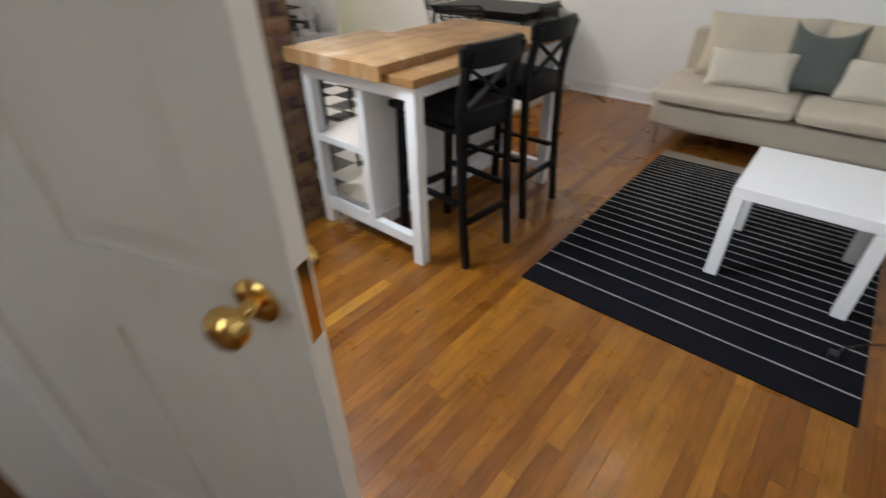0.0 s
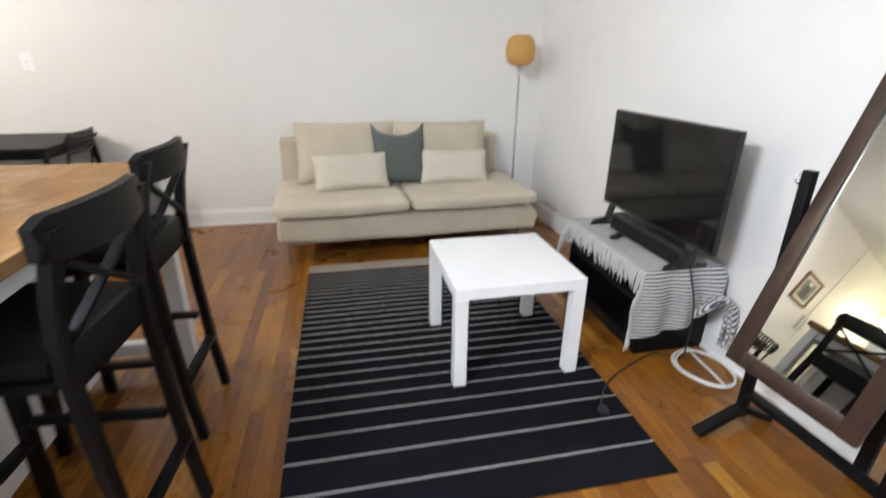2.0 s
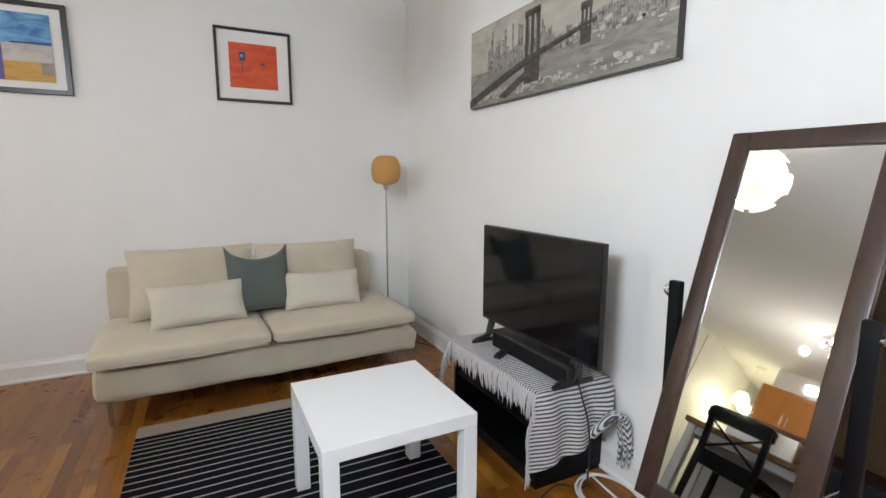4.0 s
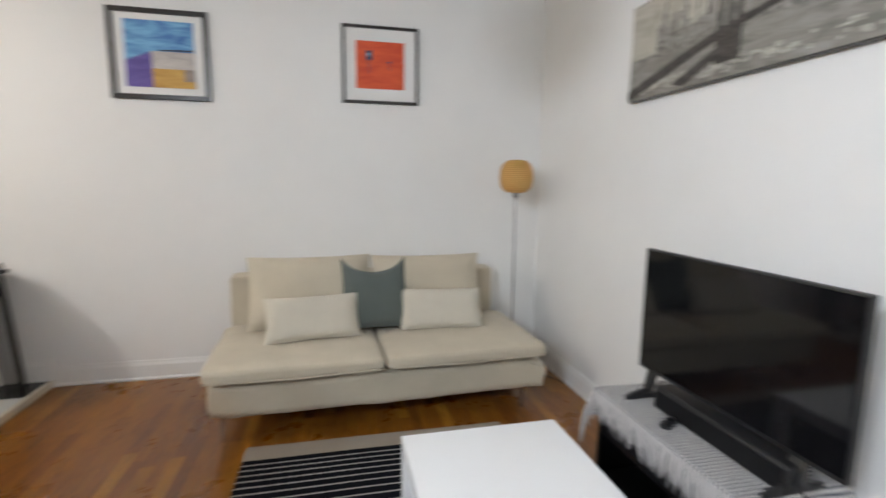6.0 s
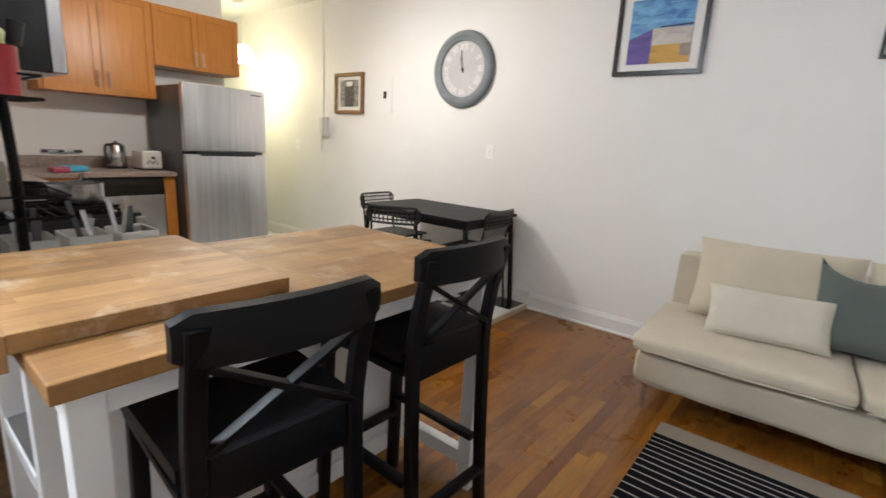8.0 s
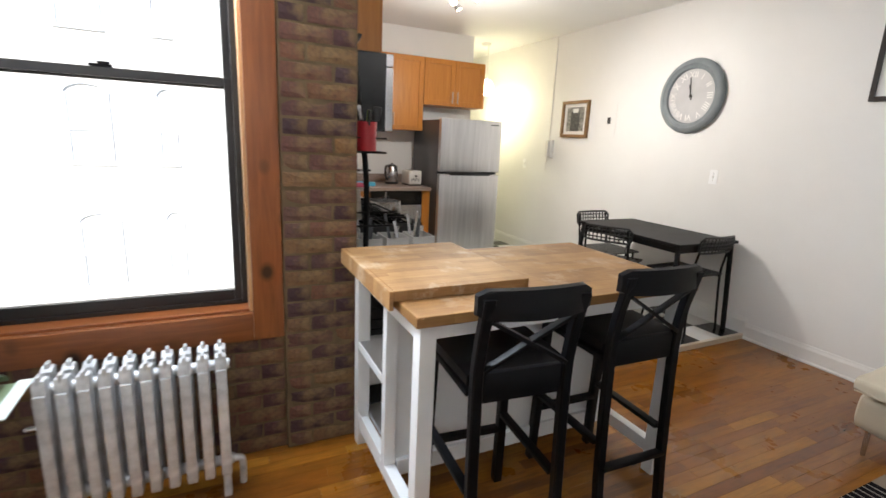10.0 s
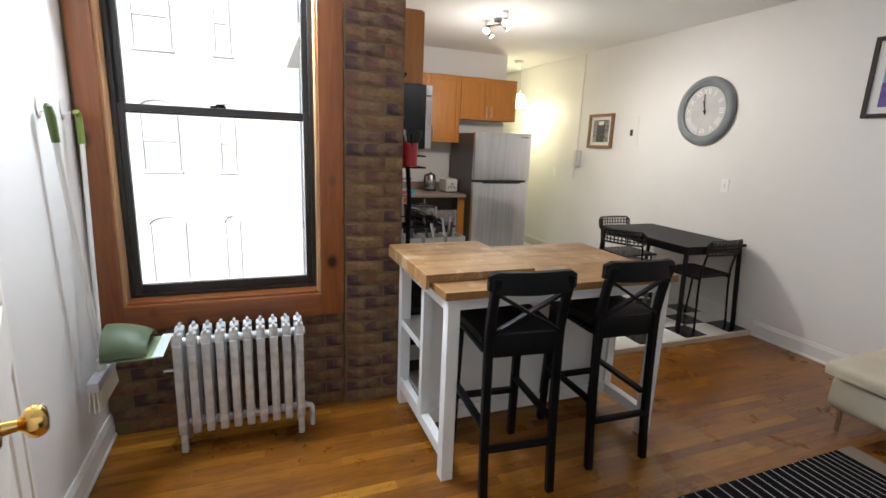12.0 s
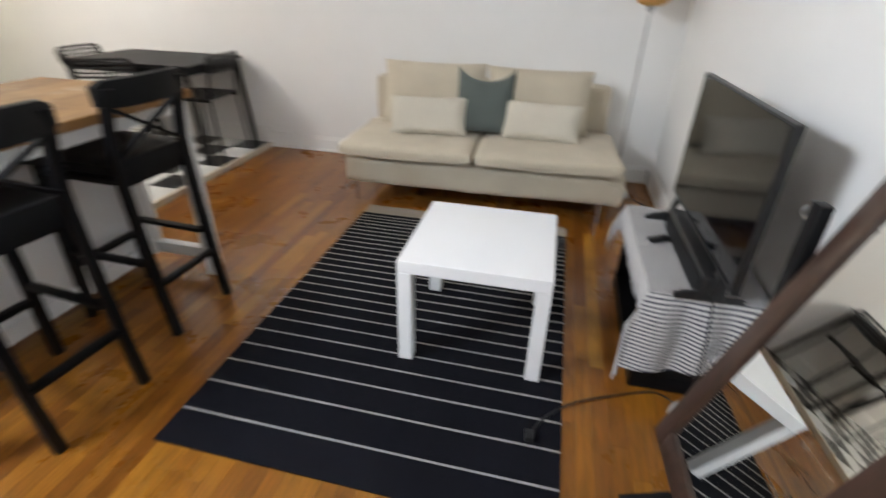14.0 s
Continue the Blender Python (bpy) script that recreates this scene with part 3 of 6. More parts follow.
def bar_stool(m):
    s = thing("bar_stool", m, "tall black wooden bar stool with a crossed back", "bar stool", "bar stools at the island")
    D, w = 0.40, 0.155
    for sy in (-1, 1):
        y = sy * (w + 0.003)
        part("leg", bent([(0.038, y, 0), (0.018, y, 0.20), (0.004, y, 0.44), (-0.005, y, 0.68), (-0.003, y, 0.76), (0.012, y, 0.86), (0.045, y, 0.995)], 0.036, 0.031), M_black, s, "", True)
        part("leg", beam((-D - 0.005, sy * (w + 0.01), 0), (-D + 0.02, sy * w, 0.70), 0.036, 0.036, (0, 1, 0), 0.004), M_black, s, "", True)
        part("stretcher", beam((-0.016, sy * (w + 0.002), 0.33), (-D + 0.02, sy * (w + 0.005), 0.33), 0.034, 0.018, (0, 0, 1), 0.003), M_black, s, "", True)
        part("apron", beam((-0.02, sy * w, 0.675), (-D + 0.03, sy * w, 0.675), 0.055, 0.02, (0, 0, 1), 0.003), M_black, s, "", True)
    part("stretcher", beam((0.022, -w, 0.24), (0.022, w, 0.24), 0.034, 0.018, (0, 0, 1), 0.003), M_black, s, "", True)
    part("footrest", beam((-D + 0.005, -w, 0.26), (-D + 0.005, w, 0.26), 0.036, 0.022, (0, 0, 1), 0.003), M_black, s, "", True)
    part("apron", beam((-D + 0.02, -w, 0.675), (-D + 0.02, w, 0.675), 0.055, 0.02, (0, 0, 1), 0.003), M_black, s, "", True)
    part("apron", beam((-0.008, -w + 0.02, 0.695), (-0.008, w - 0.02, 0.695), 0.022, 0.098, (0, 0, 1), 0.003), M_black, s, "", True)
    bm = bmesh.new()
    n = 9
    rows = []
    for i in range(n):
        x = -D - 0.02 + (D - 0.0) * i / (n - 1)
        row = []
        for j in range(n):
            y = (-1 + 2 * j / (n - 1)) * (0.195 - 0.012 * i / (n - 1))
            u, v = (i / (n - 1) - 0.5) * 2, (j / (n - 1) - 0.5) * 2
            z = 0.742 - 0.010 * max(0, 1 - (u * u + v * v)) - 0.005 * (abs(u) ** 8 + abs(v) ** 8)
            row.append((x, y, z))
        rows.append(row)
    up = [[bm.verts.new(c) for c in r] for r in rows]
    lo = [[bm.verts.new((c[0], c[1], 0.705)) for c in r] for r in rows]
    for i in range(n - 1):
        for j in range(n - 1):
            bm.faces.new((up[i][j], up[i + 1][j], up[i + 1][j + 1], up[i][j + 1]))
            bm.faces.new((lo[i][j], lo[i][j + 1], lo[i + 1][j + 1], lo[i + 1][j]))
    for k in range(n - 1):
        bm.faces.new((up[0][k], up[0][k + 1], lo[0][k + 1], lo[0][k]))
        bm.faces.new((up[-1][k + 1], up[-1][k], lo[-1][k], lo[-1][k + 1]))
        bm.faces.new((up[k + 1][0], up[k][0], lo[k][0], lo[k + 1][0]))
        bm.faces.new((up[k][-1], up[k + 1][-1], lo[k + 1][-1], lo[k][-1]))
    part("seat", bm, M_black, s, "black lacquered wooden seat", True)
    # curved top rail
    bm = bmesh.new()
    n, prev, secs = 14, None, []
    for i in range(n):
        v = -1 + 2 * i / (n - 1)
        y, x = v * 0.190, 0.062 - 0.035 * v * v
        zt, zb = 1.024 - 0.004 * v * v, 0.925 + 0.004 * v * v
        if i in (0, n - 1):
            zt, zb = zt - 0.016, zb + 0.014
        secs.append([bm.verts.new(c) for c in ((x - 0.011, y, zb), (x + 0.009, y, zb + 0.003), (x + 0.013, y, (zt + zb) / 2), (x + 0.009, y, zt - 0.003), (x - 0.011, y, zt))])
    for A, B in zip(secs, secs[1:]):
        for k in range(5):
            bm.faces.new((A[k], A[(k + 1) % 5], B[(k + 1) % 5], B[k]))
    bm.faces.new(secs[0][::-1])
    bm.faces.new(secs[-1])
    bmesh.ops.recalc_face_normals(bm, faces=bm.faces)
    part("backrest", bm, M_black, s, "", True)
    for a, b in ((-1, 1), (1, -1)):
        part("cross_bar", beam((0.006 + 0.003 * a, a * 0.142, 0.755), (0.034 + 0.003 * a, b * 0.142, 0.925), 0.022, 0.013, (0, 1, 0), 0.002), M_black, s, "", True)
    return s


st = bar_stool(pose(-0.720, 1.925, 0, 0, 0, -5))
copy_thing(st, pose(-0.772, 2.505, 0, 0, 0, -2.2))

# coffee table
ct = thing("coffee_table", pose(0.477, 2.712, 0.0075, 0, 0, 0.5), "small square glossy white coffee table standing on the striped rug", "coffee table")
part("tabletop", box((-0.275, -0.275, 0.40), (0.275, 0.275, 0.45), 0.003), M_white, ct)
for x in (-1, 1):
    for y in (-1, 1):
        part("leg", box((min(x * 0.275, x * 0.222), min(y * 0.275, y * 0.222), 0), (max(x * 0.275, x * 0.222), max(y * 0.275, y * 0.222), 0.3995), 0.002), M_white, ct)

# rug
rug = thing("rug", pose(-0.446, 1.868, -0.0005), "black flat woven rug with thin white stripes and a beige end", "rug")
M_rug = fabric("black_woven_wool", (0.0055, 0.0055, 0.0085), 500, 0.95, 0.2, 0.0)
M_rug.node_tree.nodes["Principled BSDF"].inputs["Specular IOR Level"].default_value = 0.12
M_rugw = fabric("white_woven_stripe", (0.32, 0.305, 0.29), 500)
M_rugb = fabric("beige_woven_band", (0.30, 0.25, 0.20), 500)
RL = 1.95
ys = [0.14, 0.277, 0.395, 0.495, 0.589, 0.675, 0.755, 0.830, 0.900, 0.968, 1.034, 1.096]
while ys[-1] < 1.80:
    ys.append(ys[-1] + max(0.026, 0.060 - 0.0016 * (len(ys) - 12)))
bm = bmesh.new()
y = 0.0
cells = []
for s in [q for q in ys if q < 1.82]:
    cells.append((y, s - 0.004, 0))
    cells.append((s - 0.004, s + 0.004, 1))
    y = s + 0.004
cells.append((y, 1.83, 0))
cells.append((1.83, RL, 2))
nx = 24


def rz(x, y):
    return 0.0065 + 0.0015 * noise.noise(Vector((x * 3, y * 3, 1)))


for a, b, k in cells:
    steps = max(1, int((b - a) / 0.05))
    for q in range(steps):
        a2, b2 = a + (b - a) * q / steps, a + (b - a) * (q + 1) / steps
        for i in range(nx):
            x0, x1 = 1.29 * i / nx, 1.29 * (i + 1) / nx
            f = bm.faces.new([bm.verts.new((x, yy, rz(x, yy))) for x, yy in ((x0, a2), (x1, a2), (x1, b2), (x0, b2))])
            f.material_index = k
bmesh.ops.remove_doubles(bm, verts=bm.verts, dist=1e-5)
edge = [e for e in bm.edges if e.is_boundary]
r = bmesh.ops.extrude_edge_only(bm, edges=edge)
for v in (v for v in r["geom"] if isinstance(v, bmesh.types.BMVert)):
    v.co.z = 0.0006
part("rug_body", bm, (M_rug, M_rugw, M_rugb), rug, "", True)


# soft things
def pillow(name, m, w, h, t, material, label, category="cushion", group="", sag=0.0, horn=0.0):
    o = thing(name, m, label, category, group)
    bm = bmesh.new()
    n = 17
    g = {}
    for s in (-1, 1):
        for i in range(n):
            for j in range(n):
                u, v = -1 + 2 * i / (n - 1), -1 + 2 * j / (n - 1)
                e = (1 - u ** 4) * (1 - v ** 4)
                if s == 1 and e <= 1e-9:
                    g[s, i, j] = g[-1, i, j]
                    continue
                th = t / 2 * max(0, e) ** 0.45
                k = 1 - 0.05 * (1 - abs(u) ** 2) * abs(v) - 0.05 * (1 - abs(v) ** 2) * abs(u)
                x, z = u * w / 2 * (1 - 0.04 * (1 - u * u) * 0) * k, v * h / 2 * k
                if v > 0:
                    z -= sag * (1 - u * u) * v
                    z += horn * abs(u) ** 6 * v
                y = s * th + 0.006 * noise.noise(Vector((x * 9 + w * 7, z * 9, s)))
                g[s, i, j] = bm.verts.new((x, y, z + h / 2))
    for s in (-1, 1):
        for i in range(n - 1):
            for j in range(n - 1):
                q = [g[s, i, j], g[s, i + 1, j], g[s, i + 1, j + 1], g[s, i, j + 1]]
                q = list(dict.fromkeys(q))
                if len(q) > 2:
                    try:
                        bm.faces.new(q if s == -1 else q[::-1])
                    except ValueError:
                        pass
    bmesh.ops.recalc_face_normals(bm, faces=bm.faces)
    part("cover", bm, material, o, "", True)
    return o


def cushion_box(lo, hi, bev, lump=0.01, seed=0, seg=4, n=14):
    """A soft box: subdivided, rounded and slightly uneven."""
    bm = bmesh.new()
    add_box(bm, lo, hi)
    bmesh.ops.subdivide_edges(bm, edges=bm.edges, cuts=n, use_grid_fill=True)
    c = [(a + b) / 2 for a, b in zip(lo, hi)]
    hs = [(b - a) / 2 for a, b in zip(lo, hi)]
    for v in bm.verts:
        p = [v.co[k] - c[k] for k in range(3)]
        q = [max(-(hs[k] - bev), min(hs[k] - bev, p[k])) for k in range(3)]
        d = Vector([p[k] - q[k] for k in range(3)])
        if d.length > 1e-6:
            d = d.normalized() * bev
        v.co = Vector([c[k] + q[k] + d[k] for k in range(3)])
        f = noise.noise(v.co * 5 + Vector((seed, 0, 0))) * lump
        v.co += (d.normalized() if d.length else Vector()) * f
    return bm


SOFA = pose(0.235, 3.835, 0, 0, 0, 2.3)


def on_sofa(m):
    """A pose beside the untilted sofa, carried over to where the sofa stands."""
    return SOFA @ pose(-0.235, -3.82, 0) @ m


sofa = thing("sofa", SOFA, "low beige cotton two seat sofa on thin metal legs", "sofa")
bm = cushion_box((-0.855, 0.02, 0.145), (0.945, 0.91, 0.335), 0.050, 0.012, 2)
for v in bm.verts:
    if v.co.x > 0.72:
        k = (v.co.x - 0.72) / 0.195
        v.co.z -= 0.030 * k * k if v.co.z < 0.30 else 0.045 * k * k
        v.co.x += 0.018 * noise.noise(Vector((v.co.y * 9, v.co.z * 16, 4))) * k
        v.co.y += 0.016 * noise.noise(Vector((v.co.x * 18, v.co.z * 12, 9))) * k
        if v.co.y < 0.25:
            v.co.x -= 0.022 * k * (0.25 - v.co.y) / 0.23
    v.co.z -= 0.012 * math.sin((v.co.x + 0.9) / 1.83 * math.pi) if v.co.z < 0.25 else 0
part("base", bm, M_sofa, sofa, "", True)
for a, b, sd in ((-0.87, -0.006, 3), (0.0, 0.885, 7)):
    bm = cushion_box((a, -0.035, 0.338), (b, 0.72, 0.425), 0.036, 0.007, sd)
    for v in bm.verts:
        u = (v.co.x - a) / (b - a)
        if v.co.z > 0.39:
            v.co.z += 0.014 * math.sin(u * math.pi) * math.sin(max(0, min(1, (v.co.y + 0.04) / 0.76)) * math.pi)
        elif v.co.z < 0.36 and v.co.y < 0.2:
            v.co.z += 0.012 * (1 - math.sin(u * math.pi))
    c = part("seat_cushion", bm, M_sofa, sofa, "", True)
    part("piping", tube([(a + 0.02, -0.034, 0.360), ((a + b) / 2, -0.037, 0.352), (b - 0.02, -0.034, 0.360)], 0.004, 6), M_sofa, c)
bm = cushion_box((-0.845, 0.74, 0.338), (0.845, 0.915, 0.715), 0.022, 0.006, 11)
part("backrest", bm, M_sofa, sofa, "", True)
for x in (-0.80, 0.80):
    for y in (0.10, 0.84):
        part("leg", lathe([(0.008, 0), (0.010, 0.002), (0.013, 0.158)], 12, pose(x, y, 0.0)), M_steel, sofa, "thin metal leg", True)
pillow("back_cushion", on_sofa(pose(-0.13, 4.33, 0.435, -17, 0, 1)), 0.72, 0.43, 0.17, M_sofa, "large beige back cushion leaning on the sofa back", group="back cushions on the sofa")
pillow("back_cushion", on_sofa(pose(0.575, 4.33, 0.435, -17, 0, -2)), 0.70, 0.42, 0.17, M_sofa, "large beige back cushion with a faint yellow stain", group="back cushions on the sofa")
pillow("cushion", on_sofa(pose(0.235, 4.19, 0.445, -24, 0, 0)), 0.385, 0.40, 0.12, M_green, "square grey green cushion between the cream ones", sag=0.05, horn=0.035)
pillow("cushion", on_sofa(pose(-0.115, 4.09, 0.435, -26, 0, 6)), 0.51, 0.25, 0.11, M_cush, "small oblong cream cushion on the sofa", group="oblong cushions on the sofa")
pillow("cushion", on_sofa(pose(0.615, 4.13, 0.435, -28, 1, -3)), 0.50, 0.25, 0.11, M_cush, "small oblong cream cushion beside the green one", group="oblong cushions on the sofa")

# floor lamp
fl = thing("floor_lamp", pose(1.165, 4.50, 0), "slim steel floor lamp with a round amber paper shade", "floor lamp")
M_paper = mat("amber_paper", (0.62, 0.33, 0.10), 0.75, 0.0, Subsurface_Weight=0.15)
g = G(M_paper)
wv = g.n("ShaderNodeTexWave", Scale=26.0, Distortion=1.5)
wv.bands_direction = "Z"
g.link(g.coords(), wv.inputs["Vector"])
g.color(g.mix(wv.outputs["Fac"], (0.52, 0.25, 0.065), (0.66, 0.36, 0.12)))
g.bump(wv.outputs["Fac"], 0.4, 0.002)
prof = [(0.045, 1.228), (0.075, 1.238), (0.098, 1.262), (0.108, 1.300), (0.110, 1.335), (0.106, 1.375), (0.092, 1.412), (0.066, 1.436), (0.040, 1.442)]
part("shade", lathe(prof + [(0.036, 1.440)] + [(r - 0.004, z) for r, z in prof[::-1]], 32), M_paper, fl, "round amber paper shade", True)
part("pole", tube([(0, 0, 0.02), (0, 0, 1.20)], 0.007, 12), M_steel, fl, "", True)
part("socket", lathe([(0.008, 1.19), (0.022, 1.20), (0.024, 1.225), (0.040, 1.229), (0.0, 1.232)], 20), M_steel, fl, "", True)
part("base_plate", lathe([(0.0, 0), (0.115, 0.0), (0.118, 0.006), (0.112, 0.014), (0.01, 0.022), (0, 0.022)], 32), M_steel, fl, "", True)

def smooth_path(pts, n=8):
    out = []
    P = [Vector(p) for p in pts]
    P = [P[0]] + P + [P[-1]]
    for i in range(1, len(P) - 2):
        for k in range(n):
            t = k / n
            a, b, c, d = P[i - 1:i + 3]
            out.append(0.5 * ((2 * b) + (c - a) * t + (2 * a - 5 * b + 4 * c - d) * t * t + (3 * b - a - 3 * c + d) * t ** 3))
    return out + [P[-1]]


# television stand, cloth, television
tvs = thing("television_stand", pose(1.085, 2.52, 0), "open black low cabinet half covered by a striped cloth", "cabinet")
SW, SL, SH = 0.36, 0.72, 0.43
part("top", box((0, 0, SH - 0.03), (SW, SL, SH), 0.002), M_black, tvs)
part("bottom", box((0, 0, 0.0), (SW, SL, 0.06), 0.002), M_black, tvs)
part("shelf", box((0.01, 0.021, 0.24), (SW - 0.012, SL - 0.021, 0.258), 0.001), M_black, tvs)
part("side_panel", box((0, 0, 0.061), (SW, 0.02, SH - 0.031), 0.001), M_black, tvs)
part("side_panel", box((0, SL - 0.02, 0.061), (SW, SL, SH - 0.031), 0.001), M_black, tvs)
part("back_panel", box((SW - 0.01, 0.021, 0.061), (SW, SL - 0.021, SH - 0.031)), M_black, tvs)

M_stripe = mat("striped_cotton", (0.5, 0.5, 0.5), 0.95, 0.0, Sheen_Weight=0.2)
g = G(M_stripe)
uv = g.t.nodes.new("ShaderNodeTexCoord").outputs["UV"]
sep = g.t.nodes.new("ShaderNodeSeparateXYZ")
g.link(uv, sep.inputs[0])
fr_ = g.math("FRACT", g.math("MULTIPLY", sep.outputs[1], 62.0))
st_ = g.ramp(fr_, [(0.0, (0, 0, 0)), (0.08, (1, 1, 1)), (0.46, (1, 1, 1)), (0.54, (0, 0, 0))])
nz = g.noise(g.coords(), 700, 2)
g.color(g.mix(g.math("MULTIPLY", st_, g.ramp(nz, [(0.25, (0.55, 0.55, 0.55)), (0.5, (1, 1, 1))])), (0.60, 0.575, 0.55), (0.030, 0.032, 0.055)))
g.bump(nz, 0.3, 0.0008)

cl = thing("cloth", pose(0, 0, 0), "black and white striped cotton throw with fringes draped over the stand", "cloth")
X0, X1, Y0, Y1, ZT = 1.078, 1.452, 2.512, 3.247, SH + 0.004
bm = bmesh.new()
uvl = bm.loops.layers.uv.new("UVMap")
nu, nv = 54, 92
OX, OYF = 0.022, 0.15


def drape(u, v):
    """u, v: place on the flat cloth in metres; returns the draped place."""
    ex = max(0.0, X0 - u)
    ey = max(0.0, Y0 - v) if v < (Y0 + Y1) / 2 else max(0.0, v - Y1)
    sy = -1 if v < (Y0 + Y1) / 2 else 1
    x, y = max(u, X0), min(max(v, Y0), Y1)
    if ex + ey == 0:
        return Vector((x, y, ZT + 0.0015 * noise.noise(Vector((u * 8, v * 8, 0)))))
    k = min(1, ey / 0.12)
    fold = 0.011 * k * math.sin(u * 46 + 1.6 * noise.noise(Vector((u * 5, v * 5, 3)))) + 0.006 * k
    out = 0.004 + 0.012 * min(1, ey / 0.05) + 0.035 * ey + fold + 0.055 * k * max(0.0, (u - X0) / 0.37) ** 1.5
    yy = y + sy * (out if ey else 0)
    xx = x - min(ex, 0.010) - (0.045 * k * min(1, max(0, 1 - (u - X0) / 0.06)) if ey else 0)
    return Vector((xx, yy, ZT - max(0.0, ey - 0.006) - max(0.0, ex - 0.008)))


grid = []
for i in range(nu + 1):
    u = X0 - OX + (X1 - X0 + OX) * i / nu
    row = []
    t = i / nu
    near = 0.335 - 0.10 * t if t < 0.62 else 0.273 - 0.22 * (t - 0.62) / 0.38
    for j in range(nv + 1):
        v = (Y0 - near) + (Y1 + OYF - Y0 + near) * j / nv
        row.append((bm.verts.new(drape(u, v)), u, v))
    grid.append(row)
for i in range(nu):
    for j in range(nv):
        q = [grid[i][j], grid[i][j + 1], grid[i + 1][j + 1], grid[i + 1][j]]
        f = bm.faces.new([k[0] for k in q])
        for lp, k in zip(f.loops, q):
            lp[uvl].uv = (k[1], k[2])
part("fabric", bm, M_stripe, cl, "", True)
M_fringe = fabric("grey_white_fringe", (0.50, 0.48, 0.47), 400)
bm = bmesh.new()
rnd = random.Random(5)
for j in range(190):
    v = Y0 - 0.33 + (Y1 + OYF - Y0 + 0.33) * j / 189
    p = drape(X0 - OX, v)
    L = (0.085 + 0.045 * rnd.random()) * (1 if v > Y0 else 0.55)
    dx, dy = 0.012 * (rnd.random() - 0.35), 0.03 * (rnd.random() - 0.5)
    add_tube(bm, [p + Vector((0.002, 0, 0.004)), p + Vector((-0.006, dy * 0.3, -0.35 * L)), p + Vector((-0.003 - dx * 0.5, dy * 0.8, -0.75 * L)), p + Vector((-dx, dy, -L))], [0.0026, 0.003, 0.0028, 0.0010], 5)
fringe = part("fringe", bm, M_fringe, cl, "knotted off white fringe")
fringe["kind"] = "stuff"
bm = bmesh.new()
for k in range(9):
    o = Vector((0.010 * math.cos(k * 0.7), 0.016 * math.sin(k * 0.7), 0))
    P = [Vector((1.300, Y0 - 0.072, 0.230)), Vector((1.335, Y0 - 0.100, 0.285)), Vector((1.385, Y0 - 0.115, 0.320)), Vector((1.425, Y0 - 0.120, 0.290)), Vector((1.435, Y0 - 0.125, 0.230)), Vector((1.428 + 0.02 * rnd.random(), Y0 - 0.13, 0.16)), Vector((1.420 + 0.03 * rnd.random(), Y0 - 0.13, 0.09 + 0.03 * rnd.random()))]
    add_tube(bm, smooth_path([p + o * (0.6 + 0.22 * i) for i, p in enumerate(P)], 5), [0.011] * 22 + [0.010 - 0.0009 * i for i in range(9)], 7)
uvl = bm.loops.layers.uv.new("UVMap")
for f in bm.faces:
    for lp in f.loops:
        c = lp.vert.co
        lp[uvl].uv = (0, c.x * 0.8 - c.z * 0.6 + c.y)
tf = part("rolled_corner", bm, M_stripe, cl, "twisted hanging corner of the throw", True)
tf["kind"] = "stuff"

tv = thing("television", pose(1.238, 2.785, ZT + 0.002, 0, 0, 1.0), "black flat screen television standing on the striped cloth", "television")
W, Z0, Z1 = 0.832, 0.105, 0.602
part("housing", box((0.004, -W / 2, Z0), (0.028, W / 2, Z1), 0.004), M_plastic, tv, "", True)
part("rear_housing", box((0.029, -W * 0.36, Z0 + 0.03), (0.07, W * 0.36, Z0 + 0.30), 0.015), M_plastic, tv, "", True)
part("screen", box((0.001, -W / 2 + 0.007, Z0 + 0.016), (0.0035, W / 2 - 0.007, Z1 - 0.007)), M_screen, tv, "glossy black screen")
for y in (-0.285, 0.335):
    bm = bmesh.new()
    add_beam(bm, (0.016, y, Z0 + 0.012), (-0.01, y, 0.03), 0.05, 0.014, (1, 0, 0), 0.004, 0.9)
    add_beam(bm, (-0.105, y, 0.007), (0.11, y, 0.007), 0.022, 0.014, (0, 1, 0), 0.004)
    add_beam(bm, (-0.09, y, 0.012), (0.0, y, 0.035), 0.020, 0.016, (0, 1, 0), 0.004)
    part("foot", bm, M_plastic, tv, "", True)
sb = thing("soundbar", pose(1.200, 2.775, ZT + 0.002, 0, 0, 1.0), "plain dark soundbar on the cloth under the television", "soundbar")
part("body", box((0, -0.29, 0), (0.085, 0.27, 0.088), 0.012, 3), M_plastic, sb, "", True)
part("grille", box((-0.003, -0.275, 0.010), (-0.0005, 0.255, 0.075), 0.001), M_blackmatt, sb)
rc = thing("remote_control", pose(1.155, 2.90, ZT + 0.003, 0, 0, 30), "small black remote control lying on the striped cloth", "remote control")
part("body", box((-0.045, -0.017, 0), (0.045, 0.017, 0.018), 0.006), M_plastic, rc, "", True)
part("button", lathe([(0, 0.018), (0.009, 0.018), (0.009, 0.020), (0, 0.020)], 14, pose(0.01, 0, 0)), M_blackmatt, rc)


